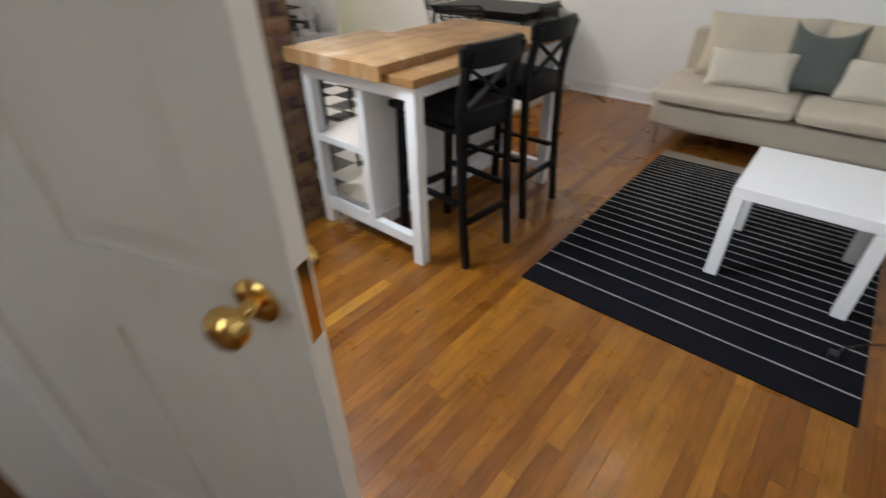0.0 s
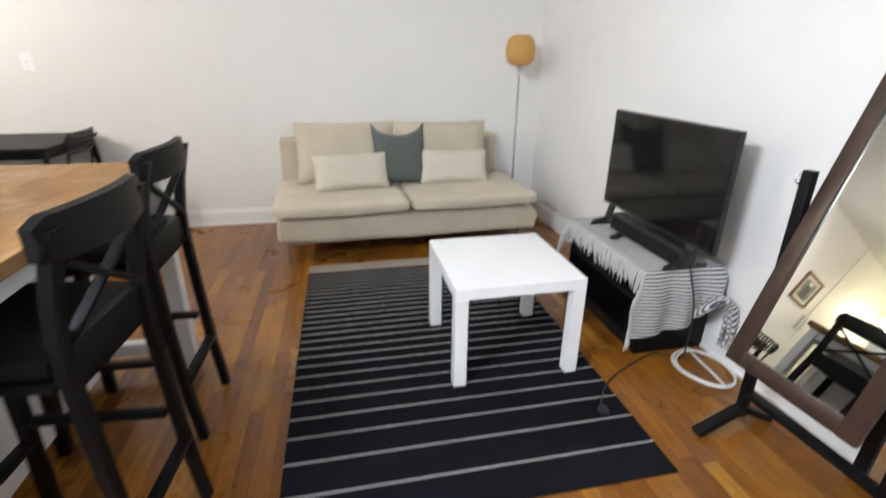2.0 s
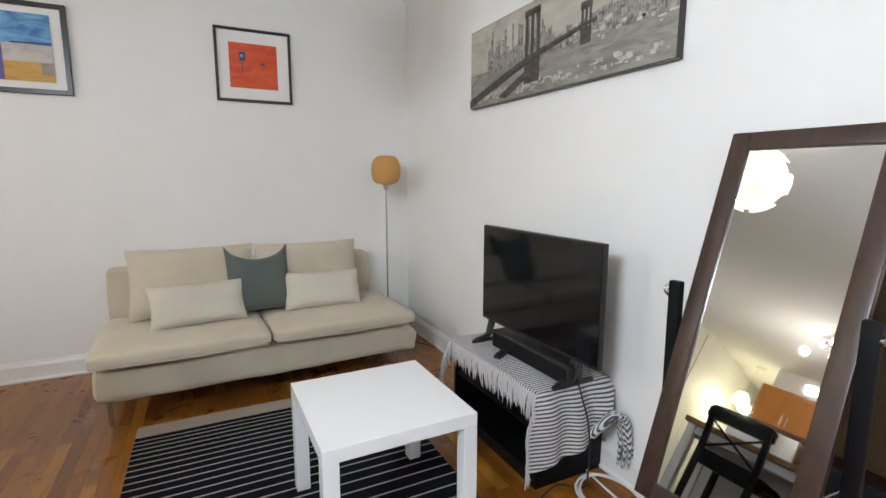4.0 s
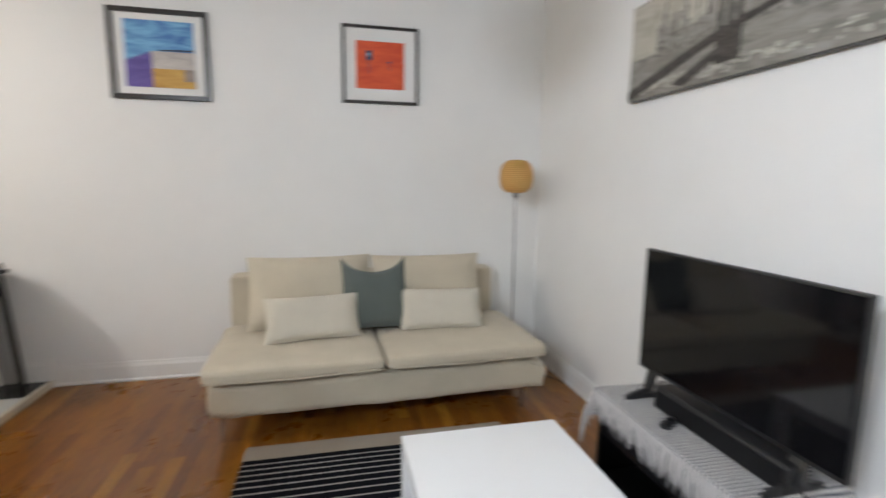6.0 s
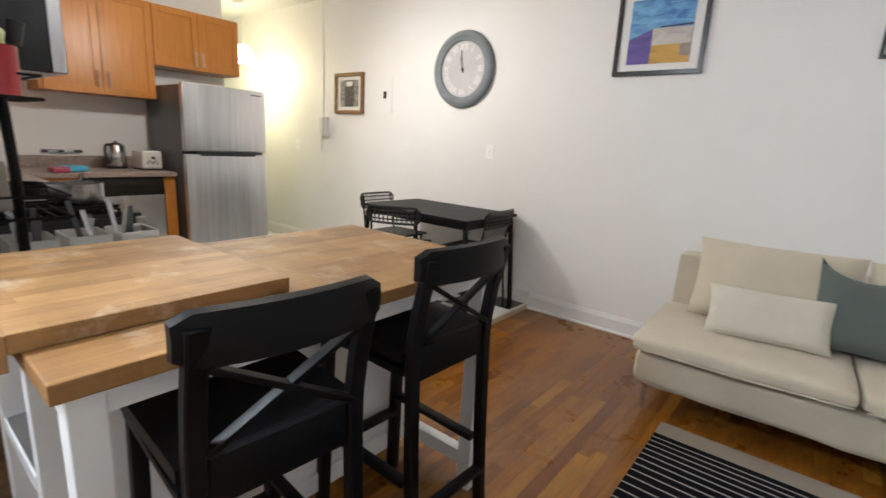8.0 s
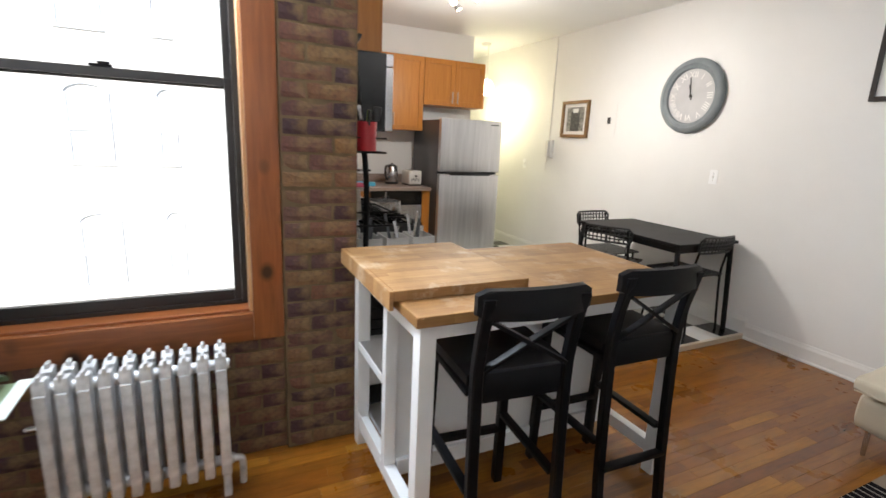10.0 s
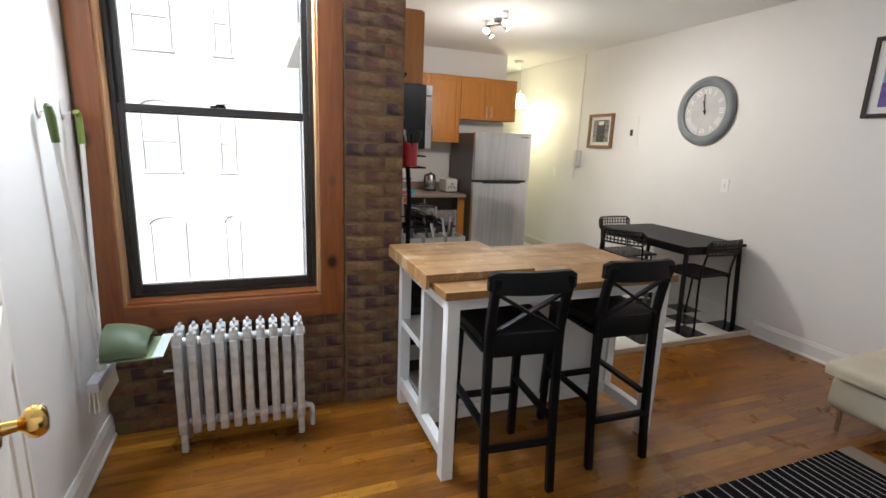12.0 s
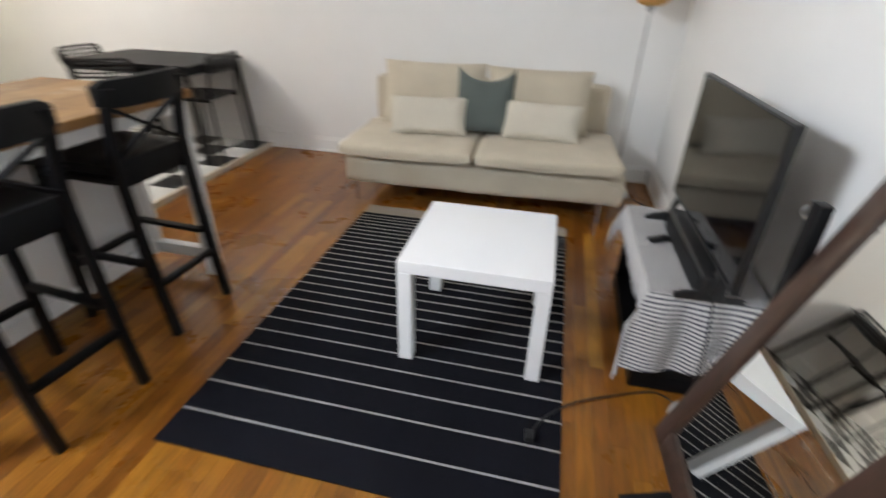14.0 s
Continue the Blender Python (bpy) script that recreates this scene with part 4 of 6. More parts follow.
cord = thing("power_cord", pose(0, 0, 0), "thin black power cord from the television to the rug", "cable")
part("cord", tube(smooth_path([(1.262, 2.50, 0.50), (1.255, 2.475, 0.44), (1.250, 2.405, 0.30), (1.255, 2.40, 0.12), (1.27, 2.44, 0.006), (1.18, 2.50, 0.005), (1.02, 2.44, 0.005), (0.88, 2.36, 0.013), (0.78, 2.26, 0.013), (0.745, 2.19, 0.013)]), 0.0035, 8), M_plastic, cord, "", True)
part("plug", box((0.725, 2.155, 0.0085), (0.755, 2.195, 0.03), 0.004), M_plastic, cord, "black plug", True)
coil = thing("cable_coil", pose(0, 0, 0), "loose coil of white cable lying on the floor", "cable")
pts = []
for k in range(64):
    a = 0.9 + k / 63 * math.tau * 2.6
    r = 0.125 + 0.012 * math.sin(a * 1.3) + 0.004 * k / 63
    pts.append((1.325 + r * 0.86 * math.cos(a), 2.355 + r * 1.05 * math.sin(a), 0.006 + 0.009 * k / 63 + 0.003 * math.sin(a * 2)))
pts += [(1.36, 2.50, 0.008), (1.40, 2.60, 0.006), (1.44, 2.75, 0.006)]
part("cable", tube(smooth_path(pts, 3), 0.0048, 8), mat("white_cable", (0.70, 0.68, 0.66), 0.4), coil, "", True)
coil2 = thing("phone_cord", pose(0, 0, 0), "thin white wire beside the baseboard in the corner", "cable")
part("wire", tube(smooth_path([(1.43, 4.2, 0.006), (1.38, 4.3, 0.01), (1.30, 4.45, 0.006), (1.40, 4.6, 0.006), (1.41, 4.70, 0.14)]), 0.003, 6), M_plastic, coil2)

# standing mirror
mr = thing("standing_mirror", pose(1.036, 1.775, 0.36, 0, 0, 3), "tall tilting mirror in a dark brown wooden frame on a stand", "mirror")
ang = 18.4
mm = pose(0, 0, 0, 0, ang, 0)
MH, MW, fw = 1.11, 0.42, 0.052
for nm, lo, hi in (("frame", (0, -MW / 2, 0), (0.024, -MW / 2 + fw, MH)), ("frame", (0, MW / 2 - fw, 0), (0.024, MW / 2, MH)), ("frame", (0.0005, -MW / 2 + fw, 0), (0.0235, MW / 2 - fw, fw)), ("frame", (0.0005, -MW / 2 + fw, MH - fw), (0.0235, MW / 2 - fw, MH))):
    part(nm, box(lo, hi, 0.004, 2, mm), M_darkwood, mr, "", True)
part("mirror_glass", box((0.010, -MW / 2 + fw - 0.003, fw - 0.003), (0.014, MW / 2 - fw + 0.003, MH - fw + 0.003), 0, 2, mm), M_mirror, mr, "clear mirror glass")
part("backboard", box((0.0145, -MW / 2 + fw - 0.003, fw - 0.003), (0.020, MW / 2 - fw + 0.003, MH - fw + 0.003), 0, 2, mm), mat("hardboard", (0.22, 0.15, 0.09), 0.8), mr, "brown hardboard back")
for s in (-1, 1):
    y = s * (MW / 2 + 0.022)
    part("post", beam((0.175, y, -0.30), (0.165, y, 0.615), 0.036, 0.024, (1, 0, 0), 0.003), M_black, mr, "black upright post", True)
    part("foot", add_beam(beam((0.175, y, -0.27), (-0.01, y, -0.345), 0.04, 0.024, (0, 0, 1), 0.003), (0.175, y, -0.27), (0.32, y, -0.345), 0.04, 0.024, (0, 0, 1), 0.003), M_black, mr, "black splayed foot", True)
    part("ring", tube([(0.165 + 0.014 * math.cos(a * math.tau / 14), y + s * 0.030, 0.585 + 0.014 * math.sin(a * math.tau / 14)) for a in range(14)], 0.002, 6, close=True), M_steel, mr, "small wire ring", True)
    part("pivot_knob", lathe([(0, 0), (0.010, 0.001), (0.012, 0.012), (0.006, 0.02), (0, 0.021)], 14, pose(0.165, y + s * 0.0125, 0.575, -90 * s)), M_steel, mr, "small metal knob", True)
part("crossbar", beam((0.178, -MW / 2 - 0.01, -0.20), (0.178, MW / 2 + 0.01, -0.20), 0.04, 0.02, (0, 0, 1), 0.003), M_black, mr, "", True)

# second mirror leaning on the wall behind
wm = thing("leaning_mirror", pose(1.385, 1.485, 0.002, 0, 2.6, 0), "tall mirror in a flat black frame leaning on the white wall", "mirror")
LW, LH, lf = 0.52, 1.16, 0.042
for lo, hi in (((0, -LW / 2, 0), (0.022, -LW / 2 + lf, LH)), ((0, LW / 2 - lf, 0), (0.022, LW / 2, LH)), ((0.0005, -LW / 2 + lf, 0), (0.0215, LW / 2 - lf, lf)), ((0.0005, -LW / 2 + lf, LH - lf), (0.0215, LW / 2 - lf, LH))):
    part("frame", box(lo, hi, 0.003), M_black, wm, "", True)
part("mirror_glass", box((0.009, -LW / 2 + lf - 0.003, lf - 0.003), (0.013, LW / 2 - lf + 0.003, LH - lf + 0.003)), M_mirror, wm, "clear mirror glass")

# pictures
M_mat = painted("white_mount", (0.80, 0.79, 0.77), 0.8, 0.01, 0.02)
M_frame = painted("black_frame", (0.02, 0.016, 0.014), 0.3, 0.2, 0.05)
M_pglass = mat("picture_glass", (1, 1, 1), 0.02, 0.0, Transmission_Weight=1.0, IOR=1.2)


def frame_parts(o, w, h, fw, depth, material, mount=True):
    for lo, hi in (((-w / 2, -depth, 0), (-w / 2 + fw, 0, h)), ((w / 2 - fw, -depth, 0), (w / 2, 0, h)), ((-w / 2 + fw, -depth + 0.0005, 0), (w / 2 - fw, 0, fw)), ((-w / 2 + fw, -depth + 0.0005, h - fw), (w / 2 - fw, 0, h))):
        part("frame", box(lo, hi, 0.002), material, o)
    if mount:
        part("mount", box((-w / 2 + fw, -0.008, fw), (w / 2 - fw, -0.002, h - fw)), M_mat, o, "white card mount")


def flat(o, name, pts, y, material, label=""):
    bm = bmesh.new()
    a = [bm.verts.new((x, y, z)) for x, z in pts]
    b = [bm.verts.new((x, y + 0.001, z)) for x, z in pts]
    bm.faces.new(a)
    bm.faces.new(b[::-1])
    for k in range(len(pts)):
        bm.faces.new((a[k], b[k], b[(k + 1) % len(pts)], a[(k + 1) % len(pts)]))
    bmesh.ops.recalc_face_normals(bm, faces=bm.faces)
    return part(name, bm, material, o, label)


def rect(x0, z0, x1, z1):
    return [(x0, z0), (x1, z0), (x1, z1), (x0, z1)]


def brushy(name, a, b, scale=6, stretch=(1, 1, 3)):
    m = mat(name, a, 0.6)
    g = G(m)
    g.color(g.ramp(g.noise(g.coords(stretch), scale, 5, 0.6, 0.8), [(0.35, a), (0.65, b)]))
    return m


pb = thing("picture", pose(-1.012, YW - 0.001, 1.772), "framed abstract print in blue, violet, white and ochre", "picture", "pictures above the sofa")
frame_parts(pb, 0.545, 0.52, 0.028, 0.022, M_frame)
flat(pb, "print_sky", rect(-0.19, 0.07, 0.19, 0.455), -0.010, brushy("sky_blue_paint", (0.05, 0.17, 0.45), (0.22, 0.50, 0.72)), "bright blue painted sky with pale clouds")
flat(pb, "print_shape", [(-0.19, 0.07), (-0.045, 0.07), (-0.045, 0.28), (-0.19, 0.22)], -0.0114, brushy("violet_paint", (0.09, 0.06, 0.26), (0.14, 0.10, 0.36)), "violet painted block")
flat(pb, "print_shape", rect(-0.045, 0.18, 0.19, 0.28), -0.0128, brushy("grey_white_paint", (0.42, 0.38, 0.36), (0.60, 0.56, 0.52)), "greyish white painted block")
flat(pb, "print_shape", rect(-0.045, 0.07, 0.19, 0.18), -0.0128, brushy("ochre_paint", (0.48, 0.26, 0.05), (0.62, 0.38, 0.10)), "ochre yellow painted block")
flat(pb, "print_shape", rect(0.13, 0.11, 0.19, 0.18), -0.0142, brushy("taupe_paint", (0.22, 0.18, 0.16), (0.34, 0.28, 0.24)))
flat(pb, "print_shape", [(0.0, 0.281), (0.19, 0.287), (0.19, 0.295), (0.0, 0.288)], -0.0142, M_frame)
pr = thing("picture", pose(0.307, YW - 0.001, 1.805), "framed orange red print in a wide white mount", "picture", "pictures above the sofa")
frame_parts(pr, 0.50, 0.49, 0.018, 0.022, M_frame)
M_red = brushy("orange_red_paint", (0.58, 0.06, 0.018), (0.72, 0.11, 0.03))
flat(pr, "print", rect(-0.16, 0.095, 0.155, 0.395), -0.010, M_red, "orange red painted field")
M_pblue = mat("dark_blue_print", (0.03, 0.06, 0.12), 0.6)
M_pbl2 = mat("pale_blue_print", (0.15, 0.35, 0.50), 0.6)
flat(pr, "print_shape", rect(-0.095, 0.275, -0.055, 0.335), -0.0114, M_pblue)
flat(pr, "print_shape", rect(-0.088, 0.30, -0.068, 0.320), -0.0128, M_pbl2)
flat(pr, "print_shape", rect(0.045, 0.262, 0.07, 0.272), -0.0114, M_pblue)
flat(pr, "print_shape", rect(-0.079, 0.19, -0.074, 0.275), -0.0114, M_pblue)
flat(pr, "print_shape", rect(0.056, 0.215, 0.059, 0.262), -0.0114, M_pblue)

br = thing("canvas_picture", pose(XT - 0.001, 2.975, 1.69, 0, 0, -90), "long black and white canvas print of a river bridge and city", "picture")
BW, BH = 1.43, 0.44
part("canvas", box((-BW / 2, -0.03, 0), (BW / 2, 0, BH), 0.002), M_frame, br, "black canvas edge")
M_sky = brushy("sepia_sky_print", (0.32, 0.29, 0.23), (0.50, 0.47, 0.40), 3, (1, 1, 2))
M_river = brushy("grey_water_print", (0.16, 0.15, 0.13), (0.30, 0.28, 0.25), 6, (1, 1, 4))
M_dk = brushy("dark_stone_print", (0.035, 0.03, 0.026), (0.09, 0.08, 0.07), 20)
M_md = brushy("mid_grey_print", (0.10, 0.09, 0.08), (0.36, 0.34, 0.30), 40, (1, 1, 1))
M_lt = brushy("light_grey_print", (0.28, 0.26, 0.22), (0.55, 0.52, 0.46), 40, (1, 1, 1))
y0 = -0.0308
flat(br, "print_sky", rect(-BW / 2 + 0.004, 0.19, BW / 2 - 0.004, BH - 0.004), y0 - 0.001, M_sky)
flat(br, "print_water", rect(-BW / 2 + 0.004, 0.004, BW / 2 - 0.004, 0.1895), y0 - 0.001, M_river)
rnd = random.Random(3)
bm = bmesh.new()


def fb(bm, x0, z0, x1, z1, y):
    add_box(bm, (x0, y - 0.0006, z0), (x1, y, z1))


x = -0.52
while x < 0.70:
    w = 0.008 + 0.018 * rnd.random()
    hgt = (0.05 + 0.14 * rnd.random() ** 2) * (1.0 if x < 0.05 else 0.55)
    fb(bm, x, 0.17, x + w, 0.20 + hgt + (0.04 if x > 0.3 else 0), y0 - 0.0022)
    x += w + 0.004 * rnd.random()
sky_ = part("print_skyline", bm, M_md, br, "hazy grey skyline")
sky_["kind"] = "stuff"
bm = bmesh.new()
for k in range(150):
    a = rnd.random()
    x = -0.66 + 1.34 * a
    z = (0.02 + 0.05 * rnd.random()) if rnd.random() < 0.45 else (0.14 + 0.08 * rnd.random() if x > 0.15 else 0.03 + 0.03 * rnd.random())
    fb(bm, x, z, x + 0.01 + 0.03 * rnd.random(), z + 0.006 + 0.012 * rnd.random(), y0 - 0.0030 - 0.00004 * (k % 9))
q_ = part("print_riverbank", bm, M_lt, br, "pale river bank houses")
q_["kind"] = "stuff"
for tx, tw, zb, zt in ((-0.165, 0.115, 0.06, 0.405), (0.235, 0.06, 0.155, 0.325)):
    for k in (0, 1, 2):
        flat(br, "print_tower", rect(tx + k * tw * 0.40, zb, tx + k * tw * 0.40 + tw * 0.2, zt - 0.015), y0 - 0.0048, M_dk)
    flat(br, "print_tower", rect(tx - 0.004, zt - 0.03, tx + tw + 0.004, zt), y0 - 0.0060, M_dk)
    flat(br, "print_tower", rect(tx - 0.002, zb, tx + tw + 0.002, zb + (zt - zb) * 0.38), y0 - 0.0060, M_dk)
flat(br, "print_deck", [(-0.711, 0.05), (-0.30, 0.155), (-0.10, 0.195), (0.25, 0.24), (0.33, 0.245), (0.33, 0.232), (0.25, 0.222), (-0.10, 0.165), (-0.30, 0.115), (-0.711, 0.006)], y0 - 0.0072, M_dk)
flat(br, "print_deck", [(-0.40, 0.03), (-0.16, 0.12), (-0.10, 0.12), (-0.10, 0.085), (-0.18, 0.075), (-0.33, 0.012)], y0 - 0.0084, M_dk)

ph = thing("picture", pose(-3.99, YW - 0.001, 1.515), "small photograph in a gold brown wooden frame", "picture")
M_gold = wooden("gold_brown_frame", (0.14, 0.065, 0.02), (0.30, 0.16, 0.06), 0.35, "x", 0.1)
frame_parts(ph, 0.44, 0.40, 0.034, 0.03, M_gold)
flat(ph, "print", rect(-0.14, 0.07, 0.14, 0.33), -0.010, brushy("old_photo_print", (0.05, 0.045, 0.04), (0.42, 0.40, 0.36), 12))
flat(ph, "print_shape", rect(-0.07, 0.07, 0.07, 0.29), -0.0114, brushy("dark_photo_print", (0.02, 0.02, 0.02), (0.10, 0.095, 0.09), 18))
flat(ph, "print_shape", rect(-0.045, 0.27, 0.045, 0.315), -0.0128, M_mat)

# wall clock
ck = thing("wall_clock", pose(-2.542, YW - 0.001, 1.877, 90), "large round blue grey wall clock with roman numerals", "clock")
M_ck = painted("blue_grey_rim", (0.20, 0.225, 0.24), 0.45, 0.12, 0.2, 8)
part("rim", lathe([(0.0, 0), (0.300, 0), (0.308, 0.014), (0.300, 0.034), (0.285, 0.046), (0.262, 0.050), (0.250, 0.042), (0.244, 0.045), (0.228, 0.038), (0.222, 0.020), (0.0, 0.018)], 56), M_ck, ck, "", True)
part("dial", lathe([(0, 0.0185), (0.220, 0.0185), (0.220, 0.0205), (0, 0.0205)], 48), painted("pale_grey_dial", (0.50, 0.49, 0.49), 0.6, 0.08, 0.1, 5), ck, "", False)
M_num = mat("off_white_numerals", (0.78, 0.76, 0.73), 0.5)
for k, s in enumerate(("XII", "I", "II", "III", "IIII", "V", "VI", "VII", "VIII", "IX", "X", "XI")):
    cu = bpy.data.curves.new("numeral", "FONT")
    cu.body, cu.size, cu.extrude, cu.align_x, cu.align_y = s, 0.072, 0.0012, "CENTER", "CENTER"
    tmp = new("numeral", cu)
    me = bpy.data.meshes.new_from_object(tmp)
    bpy.data.objects.remove(tmp)
    a = -k * 30
    me.transform(pose(0, 0, 0.0215, 0, 0, a) @ pose(0, 0.172, 0))
    me.materials.clear()
    me.materials.append(M_num)
    o = new("numeral", me)
    o.parent = ck
for nm, a, L, w in (("hour_hand", 15, 0.10, 0.011), ("minute_hand", 8, 0.155, 0.007)):
    part(nm, box((-w / 2, -0.03, 0.024), (w / 2, L, 0.0255 if nm[0] == "h" else 0.026), 0.0005, 1, pose(0, 0, 0 if nm[0] == "h" else 0.002, 0, 0, a)), M_frame, ck)
part("hub", lathe([(0, 0.022), (0.013, 0.022), (0.013, 0.030), (0, 0.030)], 18), M_frame, ck)

# switches, intercom, thermostat
M_ivory = painted("white_plastic", (0.70, 0.69, 0.66), 0.35, 0.01, 0.02)
M_plate = painted("switch_plate", (0.90, 0.90, 0.90), 0.3, 0.01, 0.02)


def switch(x, z, label):
    s = thing("light_switch", pose(x, YW - 0.0005, z), label, "light switch", "light switches on the wall")
    part("plate", box((-0.036, -0.006, -0.058), (0.036, 0, 0.058), 0.002), M_plate, s)
    part("toggle", box((-0.005, -0.016, -0.010), (0.005, -0.0055, 0.010), 0.002), M_trim, s)
    for zz in (-0.03, 0.03):
        part("screw", lathe([(0, 0), (0.003, 0), (0.0025, 0.0012), (0, 0.0015)], 10, pose(0, -0.006, zz, 90)), M_steel, s)


switch(-2.228, 1.225, "white toggle light switch on the white wall")
switch(-4.90, 1.17, "white toggle light switch in the hall")
ic = thing("intercom", pose(-4.38, YW - 0.0005, 1.27), "off white wall mounted intercom handset", "intercom")
part("body", box((-0.05, -0.045, 0), (0.05, 0, 0.21), 0.006), M_ivory, ic, "", True)
part("handset", box((-0.028, -0.075, 0.01), (0.028, -0.0455, 0.20), 0.010), M_ivory, ic, "", True)
part("cord", tube(smooth_path([(-0.052, -0.012, 0.04), (-0.07, -0.012, -0.08), (-0.065, -0.012, -0.16)]), 0.004, 6), M_ivory, ic)
wire = thing("wire_duct", pose(-4.43, YW - 0.0005, 1.48), "thin white painted wire duct up to the ceiling", "cable")
part("duct", box((-0.008, -0.010, 0), (0.008, 0, 1.175), 0.001), M_trim, wire)
th = thing("thermostat", pose(-3.48, YW - 0.0005, 1.665), "small white thermostat panel with a black display", "thermostat")
part("plate", box((-0.11, -0.004, -0.14), (0.10, 0, 0.20), 0.001), M_wall, th)
part("display", box((-0.012, -0.010, -0.005), (0.026, -0.0045, 0.06), 0.001), M_plastic, th)

# ceiling things
M_shade = mat("lit_white_shade", (0.9, 0.9, 0.9), 0.6, 0.0, Emission_Color=(1, 0.93, 0.82, 1), Emission_Strength=0.8)
pn = thing("pendant_lamp", pose(PENDANT[0], PENDANT[1], PENDANT[2] - 2.38), "lit round white pendant lamp made of petal discs", "pendant lamp")
rnd = random.Random(9)
nl = 60
mesh0 = None
for k in range(nl):
    z = 1 - 2 * (k + 0.5) / nl
    a = k * 2.39996
    r = math.sqrt(1 - z * z)
    d = Vector((r * math.cos(a), r * math.sin(a), z))
    q = d.to_track_quat("Z", "Y").to_matrix().to_4x4()
    if mesh0 is None:
        pp = part("petal", lathe([(0, 0.0), (0.040, 0.004), (0.060, 0.012), (0.058, 0.014), (0.038, 0.007), (0, 0.003)], 14), M_shade, pn, "white petal disc", True)
        mesh0 = pp.data
    else:
        pp = new("petal", mesh0)
        pp.parent = pn
    pp.matrix_local = Matrix.Translation(Vector((0, 0, 2.38)) + d * 0.185) @ q @ pose(0, 0, 0, 180 if k % 2 else 0, 0, 0)
part("cord", tube([(0, 0, 2.50), (0, 0, CEIL + 0.08)], 0.004, 8), M_ivory, pn)
part("canopy", lathe([(0.0, CEIL + 0.075), (0.03, CEIL + 0.076), (0.055, CEIL + 0.108), (0, CEIL + 0.109)], 24), M_ivory, pn, "", True)

M_bulb = mat("lit_bulb", (1, 1, 1), 0.3, 0.0, Emission_Color=(1, 0.75, 0.45, 1), Emission_Strength=30.0)
tk = thing("spot_lamp", pose(-3.48, 3.09, CEIL), "chrome ceiling bar with four lit spot lights", "ceiling lamp")
part("canopy", lathe([(0, -0.03), (0.045, -0.028), (0.05, -0.001), (0, 0)], 24), M_steel, tk, "", True)
part("bar", tube(smooth_path([(-0.30, 0.06, -0.05), (-0.12, -0.06, -0.05), (0.05, 0.05, -0.05), (0.24, -0.05, -0.05)]), 0.008, 8), M_steel, tk, "", True)
part("stem", tube([(0, 0, -0.03), (0, 0.02, -0.05)], 0.007, 8), M_steel, tk)
for x, y, dx, dy in ((-0.28, 0.05, 0.3, 0.4), (-0.12, -0.06, 0.6, -0.5), (0.06, 0.05, 0.5, 0.5), (0.22, -0.05, 0.8, -0.1)):
    m = look((x, y, -0.075), (x + dx, y + dy, -0.75))
    h = part("spot_head", lathe([(0.012, 0.045), (0.022, 0.035), (0.026, 0.0), (0.034, -0.035), (0.031, -0.035), (0.020, 0.0), (0.0, 0.01)], 20, m), M_steel, tk, "chrome spot head", True)
    part("bulb", lathe([(0, -0.004), (0.018, -0.006), (0.027, -0.026), (0.018, -0.034), (0, -0.036)], 16, m), M_bulb, h, "glowing bulb", True)
sm = thing("smoke_detector", pose(-5.33, 4.36, CEIL), "round white smoke detector on the ceiling", "smoke detector")
part("body", lathe([(0, -0.035), (0.05, -0.033), (0.065, -0.02), (0.065, -0.001), (0, -0.0005)], 28), M_ivory, sm, "", True)
part("vent", lathe([(0.03, -0.037), (0.045, -0.037), (0.045, -0.033), (0.03, -0.033)], 24), M_ivory, sm)
hl = thing("hall_lamp", pose(-5.5, 4.50, 0), "lit white bell shaped glass pendant in the hall", "pendant lamp")
prof = [(0.030, 2.24), (0.055, 2.235), (0.085, 2.19), (0.105, 2.13), (0.118, 2.05)]
part("shade", lathe(prof + [(r - 0.004, z) for r, z in prof[::-1]], 28), mat("lit_glass_shade", (0.9, 0.9, 0.85), 0.4, 0.0, Emission_Color=(1, 0.88, 0.6, 1), Emission_Strength=6.0), hl, "", True)
part("cord", tube([(0, 0, 2.238), (0, 0, CEIL - 0.001)], 0.006, 8), M_ivory, hl)

# dining table and chairs
dt = thing("dining_table", pose(-2.435, 4.435, 0.031), "narrow black table against the white wall", "table")
part("tabletop", box((-0.535, -0.335, 0.705), (0.535, 0.335, 0.728), 0.004), M_blackmatt, dt, "matt black worn table top")
for x in (-1, 1):
    for y in (-1, 1):
        part("leg", beam((x * 0.545, y * 0.32, 0), (x * 0.50, y * 0.30, 0.704), 0.028, 0.028, (0, 1, 0), 0.003), M_blackmatt, dt, "", True)
for y in (-1, 1):
    part("apron", box((-0.50, y * 0.30 - 0.01, 0.655), (0.50, y * 0.30 + 0.01, 0.7045), 0.002), M_blackmatt, dt)
for x in (-1, 1):
    part("apron", box((x * 0.505 - 0.01, -0.289, 0.655), (x * 0.505 + 0.01, 0.289, 0.7045), 0.002), M_blackmatt, dt)


